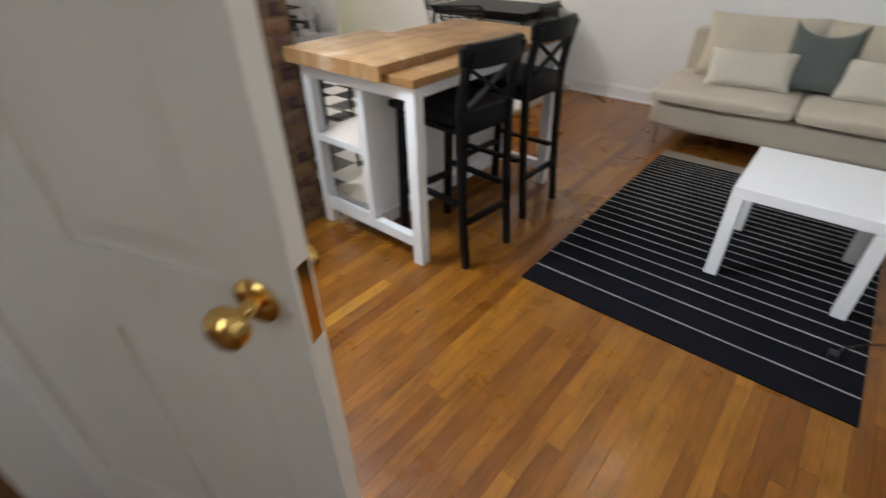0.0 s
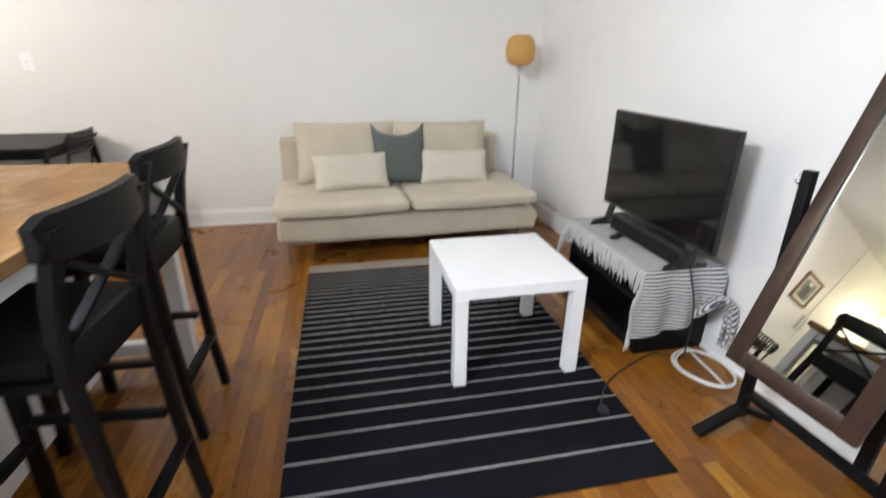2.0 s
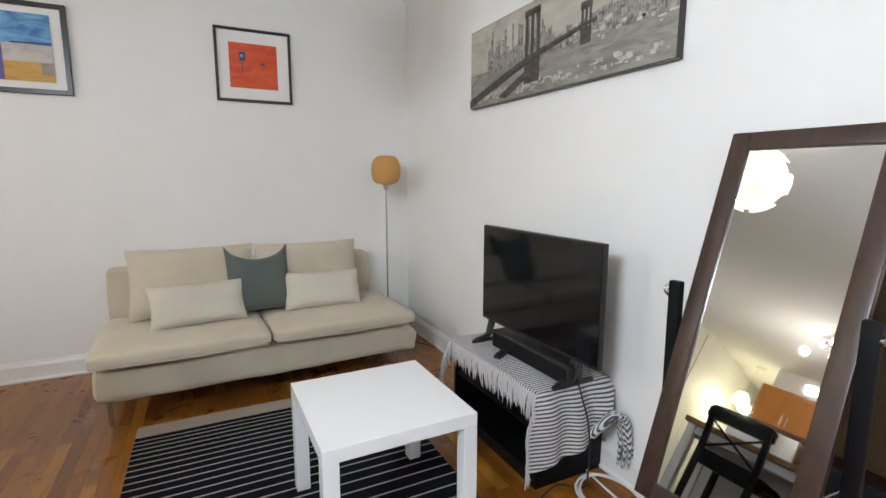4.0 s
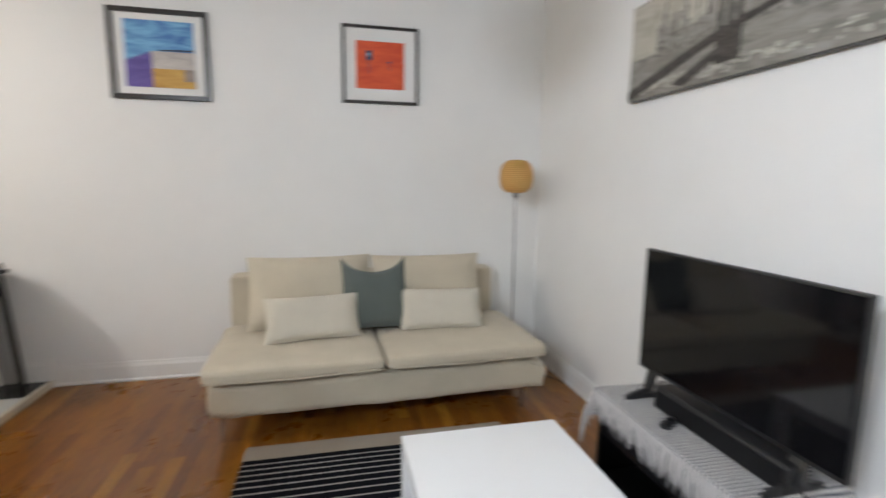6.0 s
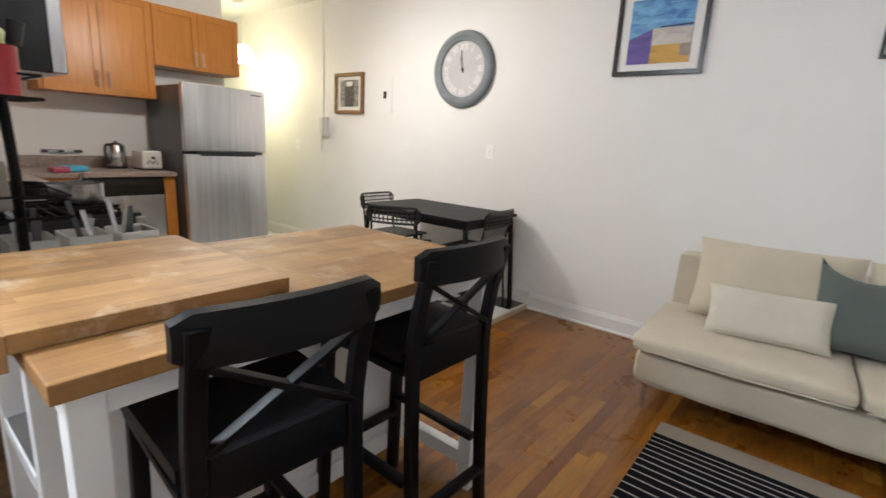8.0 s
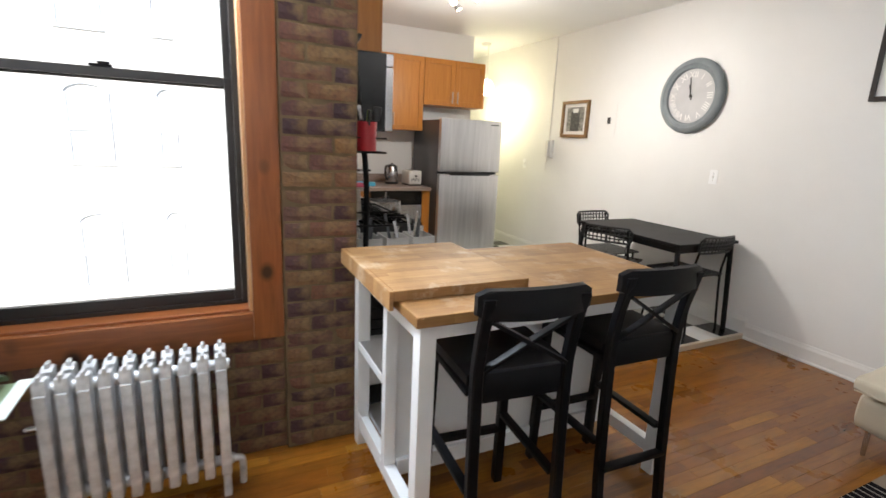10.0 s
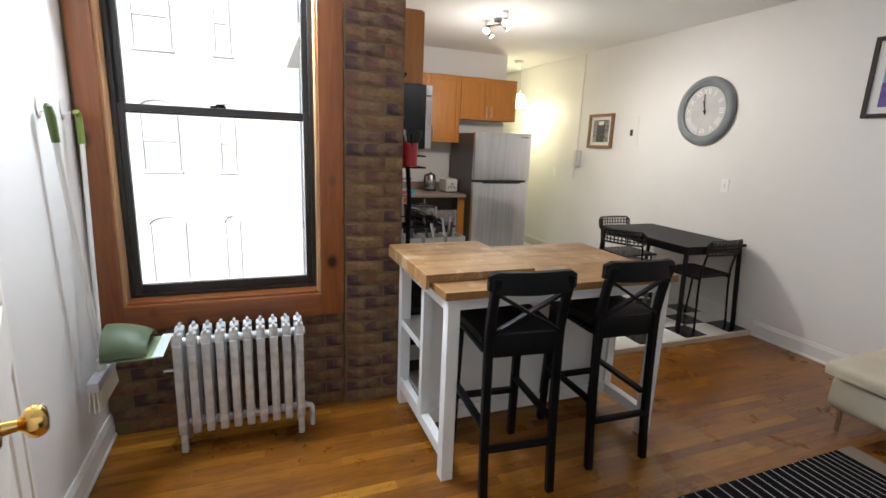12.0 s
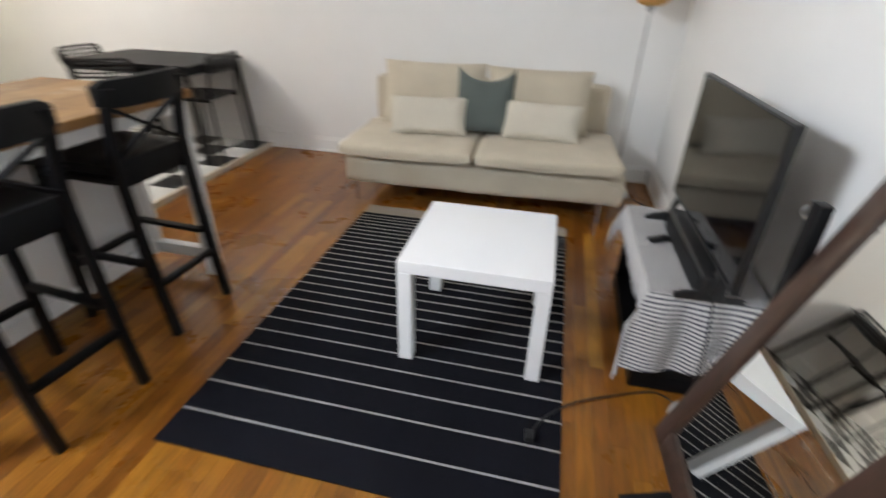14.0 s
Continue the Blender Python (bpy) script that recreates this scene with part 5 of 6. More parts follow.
def dining_chair(m):
    c = thing("dining_chair", m, "black metal chair with a slotted plastic seat and back", "chair", "chairs round the black table")
    for s in (-1, 1):
        part("leg", tube(smooth_path([(-0.20, s * 0.19, 0), (-0.17, s * 0.175, 0.30), (-0.165, s * 0.17, 0.44), (-0.14, s * 0.17, 0.455)]), 0.009, 8), M_blackmatt, c, "", True)
        part("leg", tube(smooth_path([(0.21, s * 0.19, 0), (0.18, s * 0.178, 0.42), (0.20, s * 0.175, 0.60), (0.235, s * 0.165, 0.76)]), 0.009, 8), M_blackmatt, c, "", True)
        part("rail", tube([(-0.165, s * 0.17, 0.435), (0.18, s * 0.176, 0.435)], 0.008, 8), M_blackmatt, c)
    bm = bmesh.new()
    add_box(bm, (-0.21, -0.20, 0.446), (-0.185, 0.20, 0.461), 0.005)
    add_box(bm, (0.16, -0.20, 0.446), (0.185, 0.20, 0.461), 0.005)
    for s in (-1, 1):
        add_box(bm, (-0.20, s * 0.2025 - 0.0035, 0.447), (0.175, s * 0.2025 + 0.0035, 0.460), 0.002)
    seat = part("seat", bm, M_plastic, c, "black slatted plastic seat")
    slat = box((-0.1845, -0.0125, 0.448), (0.1595, 0.0125, 0.460), 0.002, 1)
    first = part("slat", slat, M_plastic, seat)
    first.location = (0, -0.185, 0)
    for k in range(1, 11):
        o = new("slat", first.data)
        o.parent = seat
        o.location = (0, -0.185 + 0.037 * k, 0)
    bend = lambda v, z: (0.242 - 0.030 * v * v + 0.17 * (z - 0.655), v * 0.195, z)
    loop = [bend(v, 0.650) for v in (-0.88, -0.5, 0, 0.5, 0.88)] + [bend(1.0, 0.672), bend(1.02, 0.745)] + [bend(v, 0.772) for v in (0.88, 0.5, 0, -0.5, -0.88)] + [bend(-1.02, 0.745), bend(-1.0, 0.672)]
    back = part("backrest", tube(loop, 0.0085, 6, close=True), M_plastic, c, "black plastic backrest with a grid of square holes", True)
    for z in (0.680, 0.712, 0.744):
        part("rail", tube([bend(v, z) for v in (-0.97, -0.5, 0, 0.5, 0.97)], 0.0058, 5), M_plastic, back)
    for k in range(11):
        v = -0.9 + 0.18 * k
        part("slat", tube([bend(v, 0.652), bend(v, 0.770)], 0.0058, 5), M_plastic, back)
    return c


dc = dining_chair(pose(-2.12, 4.50, 0.031, 0, 0, 2))
copy_thing(dc, pose(-2.56, 4.14, 0.031, 0, 0, -62))
copy_thing(dc, pose(-2.93, 4.44, 0.031, 0, 0, 181))

# refrigerator
fg = thing("refrigerator", pose(-4.245, 3.265, 0.031), "stainless steel top freezer refrigerator with dark grey sides", "refrigerator")
M_fs = painted("grey_side", (0.085, 0.09, 0.10), 0.4, 0.05, 0.2, 3)
M_fd = mat("brushed_steel_door", (0.52, 0.52, 0.53), 0.32, 1.0)
g = G(M_fd)
bn = g.noise(g.coords((9, 9, 0.35)), 3, 6, 0.7)
g.rough(bn, 0.20, 0.46)
g.color(g.ramp(bn, [(0.3, (0.56, 0.56, 0.57)), (0.7, (0.78, 0.78, 0.79))]))
part("body", box((-0.76, 0.004, 0.03), (-0.065, 0.736, 1.60), 0.004), M_fs, fg, "dark grey cabinet sides")
part("freezer_door", box((-0.060, 0.0, 1.06), (0.0, 0.74, 1.615), 0.010, 3), M_fd, fg, "", True)
part("lower_door", box((-0.060, 0.0, 0.05), (0.0, 0.74, 1.035), 0.010, 3), M_fd, fg, "", True)
part("handle_recess", add_box(box((-0.05, 0.08, 1.036), (0.006, 0.66, 1.059), 0.003), (0.002, 0.12, 1.022), (0.012, 0.62, 1.040), 0.003), M_plastic, fg, "black grip between the doors")
part("badge", box((0.0003, 0.60, 1.565), (0.0012, 0.70, 1.575)), M_fs, fg)
part("plinth", box((-0.70, 0.02, 0.0), (-0.05, 0.72, 0.029)), M_plastic, fg)

# kitchen cabinets
M_pull = mat("brushed_nickel", (0.42, 0.41, 0.40), 0.45, 1.0)


def shaker(parent, lo, hi, axis, pull=None):
    """A shaker door; axis x: it faces +x and spans y, z; axis y: it faces +y and spans x, z."""
    (a0, z0), (a1, z1), base = lo, hi, axis[1]
    w, t = 0.055, 0.018

    def bx(p0, q0, p1, q1, d0, d1):
        return ((base + d0, p0, q0), (base + d1, p1, q1)) if axis[0] == "x" else ((p0, base + d0, q0), (p1, base + d1, q1))

    bm = bmesh.new()
    for r in ((a0, z0, a0 + w, z1), (a1 - w, z0, a1, z1), (a0 + w, z0, a1 - w, z0 + w), (a0 + w, z1 - w, a1 - w, z1)):
        add_box(bm, *bx(*r, 0.0005, t), 0.0012, 1)
    d = part("door", bm, M_cab, parent)
    part("panel", box(*bx(a0 + w, z0 + w, a1 - w, z1 - w, 0.0005, 0.008)), M_cab, d)
    if pull:
        p, q = pull
        a = Vector((base + t + 0.022, p, q)) if axis[0] == "x" else Vector((p, base + t + 0.022, q))
        n = Vector((1, 0, 0)) if axis[0] == "x" else Vector((0, 1, 0))
        bm = tube([a, a + Vector((0, 0, 0.13))], 0.0055, 8)
        for zz in (0.02, 0.11):
            add_tube(bm, [a + Vector((0, 0, zz)), a + Vector((0, 0, zz)) - n * 0.022], 0.004, 6)
        part("handle", bm, M_pull, d, "slim steel handle", True)


def cabinet(name, lo, hi, label, doors):
    c = thing(name, pose(0, 0, 0), label, "cabinet", "kitchen cabinets")
    part("body", box(lo, hi, 0.001), M_cab, c)
    for d in doors:
        shaker(c, *d)
    return c


FX = -4.75
cabinet("wall_cabinet", (XF + 0.001, 3.262, 1.80), (FX, 4.03, 2.30), "orange brown wooden two door cabinet over the refrigerator", [((3.264, 1.802), (3.644, 2.298), ("x", FX), (3.61, 1.83)), ((3.648, 1.802), (4.028, 2.298), ("x", FX), (3.675, 1.83))])
cabinet("wall_cabinet", (XF + 0.001, 2.45, 1.51), (FX, 3.26, 2.30), "orange brown wooden two door cabinet in the corner", [((2.87, 1.512), (3.257, 2.298), ("x", FX), (2.905, 1.56)), ((2.48, 1.512), (2.866, 2.298), ("x", FX), (2.83, 1.56))])
cabinet("wall_cabinet", (XF + 0.001, YK + 0.001, 1.51), (-3.085, YK + 0.33, 2.30), "orange brown wooden cabinet along the side wall", [((-3.50, 1.512), (-3.09, 2.298), ("y", YK + 0.33), (-3.13, 1.56)), ((-3.915, 1.512), (-3.505, 2.298), ("y", YK + 0.33), (-3.55, 1.56))])
cabinet("wall_cabinet", (-3.08, YK + 0.001, 1.875), (-2.32, YK + 0.33, 2.33), "orange brown wooden cabinet above the microwave", [((-3.075, 1.88), (-2.70, 2.325), ("y", YK + 0.33), (-2.74, 1.90)), ((-2.695, 1.88), (-2.325, 2.325), ("y", YK + 0.33), (-2.66, 1.90))])
mw = thing("microwave", pose(0, 0, 0), "black and steel microwave mounted over the range", "microwave")
part("body", box((-3.07, YK + 0.001, 1.45), (-2.315, YK + 0.37, 1.873), 0.004), mat("glossy_black_steel", (0.02, 0.02, 0.022), 0.22, 0.3), mw)
part("door", box((-2.90, YK + 0.371, 1.452), (-2.315, YK + 0.415, 1.80), 0.004), M_steel, mw, "stainless steel door")
part("vent_panel", box((-3.07, YK + 0.371, 1.803), (-2.315, YK + 0.415, 1.872), 0.004), M_steel, mw, "stainless steel vent strip")
part("control_panel", box((-3.07, YK + 0.371, 1.452), (-2.903, YK + 0.413, 1.80), 0.003), M_plastic, mw)
part("handle", tube([(-2.87, YK + 0.45, 1.48), (-2.87, YK + 0.45, 1.77)], 0.010, 10), M_steel, mw, "", True)
BX = -4.43
cabinet("base_cabinet", (XF + 0.001, YK + 0.001, 0.032), (-3.085, YK + 0.60, 0.868), "orange brown wooden base cabinet along the side wall", [((-3.60, 0.12), (-3.10, 0.86), ("y", YK + 0.60), (-3.14, 0.68)), ((-4.11, 0.12), (-3.61, 0.86), ("y", YK + 0.60), (-4.07, 0.68))])
bc = thing("base_cabinet", pose(0, 0, 0), "orange brown wooden end panel and frame round the oven", "cabinet", "kitchen cabinets")
part("side_panel", box((XF + 0.001, 3.155, 0.032), (BX, 3.245, 0.868), 0.001), M_cab, bc)
part("side_panel", box((XF + 0.001, YK + 0.602, 0.032), (BX, 2.56, 0.868), 0.001), M_cab, bc)
part("drawer", box((BX + 0.0005, YK + 0.66, 0.72), (BX + 0.018, 2.55, 0.86), 0.002), M_cab, bc)
dw = thing("dishwasher", pose(0, 0, 0), "black and steel dishwasher under the counter", "dishwasher")
part("body", box((XF + 0.001, 2.565, 0.032), (BX - 0.02, 3.15, 0.866)), M_plastic, dw)
part("control_panel", box((BX - 0.0195, 2.567, 0.72), (BX + 0.012, 3.148, 0.862), 0.004), M_screen, dw, "glossy black control strip")
part("door", box((BX - 0.0195, 2.567, 0.14), (BX + 0.006, 3.148, 0.716), 0.004), M_steel, dw, "stainless steel door")
cp = thing("countertop", pose(0, 0, 0), "speckled brown grey laminate countertop", "countertop")
M_counter = painted("speckled_laminate", (0.30, 0.235, 0.20), 0.3, 0.3, 0.02, 60)
part("top", box((XF + 0.002, YK + 0.002, 0.87), (-3.085, YK + 0.63, 0.905), 0.004), M_counter, cp)
part("top", box((XF + 0.002, YK + 0.631, 0.87), (BX + 0.03, 3.25, 0.905), 0.004), M_counter, cp)
part("backsplash", box((XF + 0.002, YK + 0.64, 0.9055), (XF + 0.022, 3.25, 1.00), 0.003), M_counter, cp)
part("backsplash", box((XF + 0.023, YK + 0.002, 0.9055), (-3.085, YK + 0.022, 1.00), 0.003), M_counter, cp)
kt = thing("kettle", pose(-4.86, 2.95, 0.9055, 0, 0, -60), "stainless steel electric kettle with a black handle", "kettle")
part("base", lathe([(0, 0), (0.078, 0), (0.078, 0.018), (0.072, 0.022), (0, 0.022)], 28), M_plastic, kt)
part("body", lathe([(0.070, 0.023), (0.074, 0.03), (0.070, 0.12), (0.058, 0.19), (0.050, 0.20), (0, 0.202)], 32), M_steel, kt, "", True)
part("lid", lathe([(0.046, 0.2025), (0.040, 0.215), (0.010, 0.220), (0.012, 0.232), (0, 0.235)], 24), M_plastic, kt, "", True)
part("handle", tube(smooth_path([(0.052, 0, 0.195), (0.095, 0, 0.20), (0.115, 0, 0.16), (0.108, 0, 0.09), (0.078, 0, 0.045)]), 0.011, 8), M_plastic, kt, "", True)
part("spout", beam((-0.045, 0, 0.165), (-0.075, 0, 0.195), 0.03, 0.03, (0, 1, 0), 0.006), M_steel, kt)
to = thing("toaster", pose(-4.74, 3.135, 0.9055, 0, 0, 4), "small white two slot toaster with a printed pattern", "toaster")
part("body", box((-0.09, -0.08, 0.01), (0.13, 0.08, 0.165), 0.022, 4), M_ivory, to, "", True)
for y in (-0.025, 0.025):
    part("slot", box((-0.06, y - 0.012, 0.1645), (0.09, y + 0.012, 0.1662)), M_plastic, to)
part("lever", box((0.1302, -0.012, 0.10), (0.15, 0.012, 0.115), 0.003), M_plastic, to)
part("base", box((-0.08, -0.07, 0), (0.12, 0.07, 0.0095)), M_plastic, to)
for k in range(5):
    part("print", box((0.1301, -0.05 + 0.02 * k, 0.05 + 0.012 * (k % 2)), (0.1308, -0.04 + 0.02 * k, 0.075 + 0.012 * (k % 2))), M_fs, to)

kbar = thing("knife_rack", pose(XF + 0.001, 2.62, 1.035), "slim black magnetic knife bar on the white kitchen wall", "knife rack")
part("bar", box((0, -0.14, -0.012), (0.022, 0.14, 0.012), 0.004), M_plastic, kbar)
for k in range(2):
    part("blade", box((0.0222, -0.10 + 0.11 * k, -0.010), (0.0242, -0.03 + 0.11 * k, 0.006), 0.001), M_steel, kbar)
for nm, lo, hi, mt, lb in (("dish_cloth", (-0.10, -0.07), (0.10, 0.07), fabric("sky_blue_cloth", (0.08, 0.42, 0.62), 400), "folded sky blue cloth on the speckled countertop"), ("sponge_pack", (-0.05, -0.055), (0.05, 0.055), painted("red_pack", (0.42, 0.07, 0.12), 0.4), "small red pack beside the blue cloth")):
    q_ = thing(nm, pose(-4.60 if nm[0] == "d" else -4.47, 2.56 if nm[0] == "d" else 2.45, 0.906, 0, 0, 12), lb, "cloth" if nm[0] == "d" else "package")
    part("body", cushion_box((lo[0], lo[1], 0), (hi[0], hi[1], 0.042), 0.012, 0.006, 5, 3, 6), mt, q_, "", True)

# range with pots
rg = thing("range", pose(0, 0, 0), "black gas range with steel front and iron grates", "stove")
part("body", box((-3.07, YK + 0.001, 0.032), (-2.315, YK + 0.60, 0.895), 0.003), M_plastic, rg)
part("cooktop", box((-3.072, YK + 0.0, 0.896), (-2.313, YK + 0.62, 0.912), 0.003), M_screen, rg, "glossy black cooktop")
part("oven_door", box((-3.06, YK + 0.601, 0.20), (-2.325, YK + 0.635, 0.74), 0.004), M_screen, rg, "black glass oven door")
part("control_panel", box((-3.06, YK + 0.601, 0.76), (-2.325, YK + 0.64, 0.89), 0.004), M_steel, rg)
for k in range(5):
    part("knob", lathe([(0, 0), (0.022, 0), (0.019, 0.025), (0, 0.026)], 16, pose(-2.98 + k * 0.145, YK + 0.6405, 0.825, -90)), M_plastic, rg, "", True)
for x in (-2.88, -2.50):
    bm = bmesh.new()
    for d in (-0.12, -0.04, 0.04, 0.12):
        add_box(bm, (x + d - 0.006, YK + 0.06, 0.93), (x + d + 0.006, YK + 0.56, 0.942), 0.002, 1)
    for y in (0.07, 0.31, 0.55):
        add_box(bm, (x - 0.15, YK + y - 0.006, 0.9185), (x + 0.15, YK + y + 0.006, 0.9295), 0.002, 1)
        add_box(bm, (x - 0.15, YK + y - 0.006, 0.9125), (x - 0.14, YK + y + 0.006, 0.918))
        add_box(bm, (x + 0.14, YK + y - 0.006, 0.9125), (x + 0.15, YK + y + 0.006, 0.918))
    part("grate", bm, M_blackmatt, rg, "black cast iron grate")


def pan(m, r, h, material, label, hang):
    p = thing("saucepan", m, label, "pan", "pans in the kitchen")
    part("bowl", lathe([(0, 0), (r * 0.92, 0), (r, 0.012), (r, h), (r - 0.003, h), (r - 0.004, 0.014), (0, 0.004)], 28), material, p, "", True)
    part("handle", beam((r * 0.98, 0, h * 0.8), (r + 0.17, 0, h * 0.8 + hang), 0.022, 0.012, (0, 1, 0), 0.004), M_plastic, p, "", True)
    return p


pan(pose(-2.50, YK + 0.44, 0.9425, 0, 0, 160), 0.10, 0.085, M_steel, "steel saucepan with a black handle on the range", 0.03)
pan(pose(-2.88, YK + 0.30, 0.9425, 0, 0, 60), 0.12, 0.05, M_blackmatt, "black frying pan with a long handle on the range", 0.03)

# metal rack with utensils behind the pier
rk = thing("metal_rack", pose(-2.25, 1.665, 0.031), "narrow black metal kitchen rack with wire shelves", "rack")
RWX, RWY = 0.30, 0.52
for x in (0.0, RWX):
    part("upright", tube(smooth_path([(x, 0.0, 0), (x, 0.0, 1.45), (x * 0.9, 0.03, 1.72), (x * 0.8, 0.10, 1.86)]), 0.011, 8), M_blackmatt, rk, "", True)
    part("upright", tube([(x, RWY, 0), (x, RWY, 0.82)], 0.010, 8), M_blackmatt, rk, "", True)
part("upright", tube(smooth_path([(0.27, 0.135, 0.0), (0.25, 0.135, 0.84), (0.26, 0.135, 1.07), (0.21, 0.135, 1.30), (0.13, 0.135, 1.48), (0.03, 0.135, 1.73), (0.02, 0.12, 1.86)]), 0.015, 8), M_blackmatt, rk, "thick curved black upright", True)
for z, y1 in ((0.30, RWY), (0.70, RWY), (0.94, 0.26), (1.31, 0.22)):
    bm = bmesh.new()
    add_tube(bm, [(0, 0, z), (RWX, 0, z), (RWX, y1, z), (0, y1, z)], 0.005, 6, close=True)
    add_tube(bm, [(0, 0, z + 0.07), (RWX, 0, z + 0.07), (RWX, y1, z + 0.07), (0, y1, z + 0.07)], 0.004, 6, close=True)
    n = int(y1 / 0.035)
    for k in range(1, n):
        add_tube(bm, [(0, y1 * k / n, z), (RWX, y1 * k / n, z)], 0.0022, 5)
    part("wire_shelf", bm, M_blackmatt, rk, "black wire basket shelf")
can = thing("utensil_pot", pose(-1.985, 1.79, 1.348), "red cylindrical utensil holder with dark tools", "utensil holder")
M_rd = painted("red_enamel", (0.42, 0.02, 0.03), 0.3, 0.05, 0.02)
part("pot", lathe([(0, 0), (0.052, 0), (0.054, 0.14), (0.050, 0.14), (0.048, 0.006), (0, 0.006)], 24), M_rd, can, "", True)
for k, (a, L, mt) in enumerate(((0, 0.19, M_plastic), (70, 0.21, M_plastic), (150, 0.19, mat("lime_plastic", (0.35, 0.45, 0.05), 0.5)), (230, 0.22, M_plastic), (300, 0.21, M_steel))):
    c, s = math.cos(radians(a)), math.sin(radians(a))
    bm = tube([(0.01 * c, 0.01 * s, 0.01), (0.045 * c, 0.045 * s, L - 0.06)], 0.005, 6)
    add_box(bm, (-0.02, -0.004, -0.035), (0.02, 0.004, 0.035), 0.003, 2, pose(0.052 * c, 0.052 * s, L - 0.03, 0, 12, a))
    part("utensil", bm, mt, can, "", True)
rnd = random.Random(12)
for k in range(3):
    bx_ = thing("storage_box", pose(-2.10, 1.83 + k * 0.155, 0.737), "white plastic box holding cutlery and tools", "box", "white boxes on the rack")
    bm = box((-0.09, -0.065, 0), (0.09, 0.065, 0.005))
    for lo, hi in (((-0.09, -0.065, 0.005), (-0.086, 0.065, 0.15)), ((0.086, -0.065, 0.005), (0.09, 0.065, 0.15)), ((-0.086, -0.065, 0.005), (0.086, -0.061, 0.15)), ((-0.086, 0.061, 0.005), (0.086, 0.065, 0.15))):
        add_box(bm, lo, hi)
    part("box", bm, M_ivory, bx_)
    for j in range(4):
        x, y = rnd.uniform(-0.06, 0.06), rnd.uniform(-0.04, 0.04)
        t = rnd.uniform(-0.05, 0.05)
        L = rnd.uniform(0.20, 0.28)
        bm = beam((x, y, 0.01), (x + t, y + t, L), 0.018, 0.006, (1, 0.2, 0), 0.002)
        part("utensil", bm, M_steel if j % 2 else M_fs, bx_, "", True)
kb = thing("knife_block", pose(-2.12, 1.74, 0.976, 0, -8, 10), "pale knife block with steel handled knives", "knife block")
part("block", box((-0.06, -0.05, 0), (0.06, 0.05, 0.16), 0.006), painted("pale_taupe_block", (0.40, 0.36, 0.31), 0.5), kb)
for k in range(4):
    part("knife", beam((-0.04 + 0.027 * k, 0, 0.161), (-0.04 + 0.027 * k, 0, 0.27), 0.018, 0.010, (0, 1, 0), 0.003), M_steel, kb, "", True)

# radiator
rd = thing("radiator", pose(-1.50, 0.515, 0), "silver painted cast iron radiator under the window", "radiator")
M_rad = painted("silver_radiator_paint", (0.60, 0.61, 0.62), 0.45, 0.28, 0.6, 16)
M_rad.node_tree.nodes["Principled BSDF"].inputs["Metallic"].default_value = 0.35


def rad_section(last):
    bm = bmesh.new()
    H = 0.60
    for sx in (-1, 1):
        x = sx * 0.052
        add_box(bm, (x - 0.030, -0.0185, 0.10), (x + 0.030, 0.0185, H - 0.05), 0.009, 2)
        add_beam(bm, (x - sx * 0.004, 0, H - 0.07), (x - sx * 0.012, 0, H - 0.004), 0.056, 0.040, (0, 1, 0), 0.008)
        add_beam(bm, (x - 0.018, 0, H - 0.004), (x + 0.018, 0, H - 0.004), 0.014, 0.036, (0, 0, 1), 0.006)
        add_box(bm, (x - 0.010, -0.006, H - 0.012), (x + 0.010, 0.006, H + 0.014), 0.005)
    add_box(bm, (-0.045, -0.013, H - 0.085), (0.045, 0.013, H - 0.030), 0.009, 2)
    for z in (0.12, H - 0.062):
        add_box(bm, (-0.040, -0.016, z - 0.022), (0.040, 0.016, z + 0.022), 0.009, 2)
        m = pose(0, -0.030, z, -90)
        add_lathe(bm, [(0.019, 0), (0.021, 0.008), (0.021, 0.052), (0.019, 0.060)], 12, m)
    if last:
        for sx in (-1, 1):
            add_beam(bm, (sx * 0.06, 0, 0.0), (sx * 0.052, 0, 0.12), 0.03, 0.026, (1, 0, 0), 0.006)
    return bm


s0 = None
for k in range(10):
    o = part("section", rad_section(k in (0, 9)), M_rad, rd, "", True) if k in (0, 1, 9) else new("section", s0)
    if k == 1:
        s0 = o.data
    o.parent = rd
    o.location = (0, 0.03 + k * 0.0595, 0)
part("pipe", tube(smooth_path([(0, 0.585, 0.12), (0, 0.615, 0.115), (0, 0.625, 0.09), (0, 0.625, 0.0)]), 0.014, 10), M_rad, rd, "", True)
part("air_valve", lathe([(0, 0), (0.011, 0), (0.011, 0.04), (0.006, 0.05), (0, 0.051)], 12, pose(0, 0.006, 0.40, 90)), M_steel, rd)

# broom and dustpan by the window
bd = thing("dustpan", pose(-1.34, 0.41, 0), "pale green upright dustpan clipped to long white poles", "dustpan")
M_pg = painted("pale_green_plastic", (0.17, 0.23, 0.13), 0.4, 0.05, 0.02)
bm = bmesh.new()
n = 16
rows = []
for i in range(n + 1):
    a = math.pi * i / n
    x, z = 0.12 * math.cos(a), 0.105 * math.sin(a)
    rows.append([bm.verts.new((x, -0.10 + 0.16 * k / 6, 0.60 + z * math.sqrt(1 - 0.8 * (k / 6) ** 2) + 0.005 * k / 6)) for k in range(7)])
for A, B in zip(rows, rows[1:]):
    for k in range(6):
        bm.faces.new((A[k], A[k + 1], B[k + 1], B[k]))
bm.faces.new([r[0] for r in rows])
r = bmesh.ops.solidify(bm, geom=bm.faces[:], thickness=0.004)
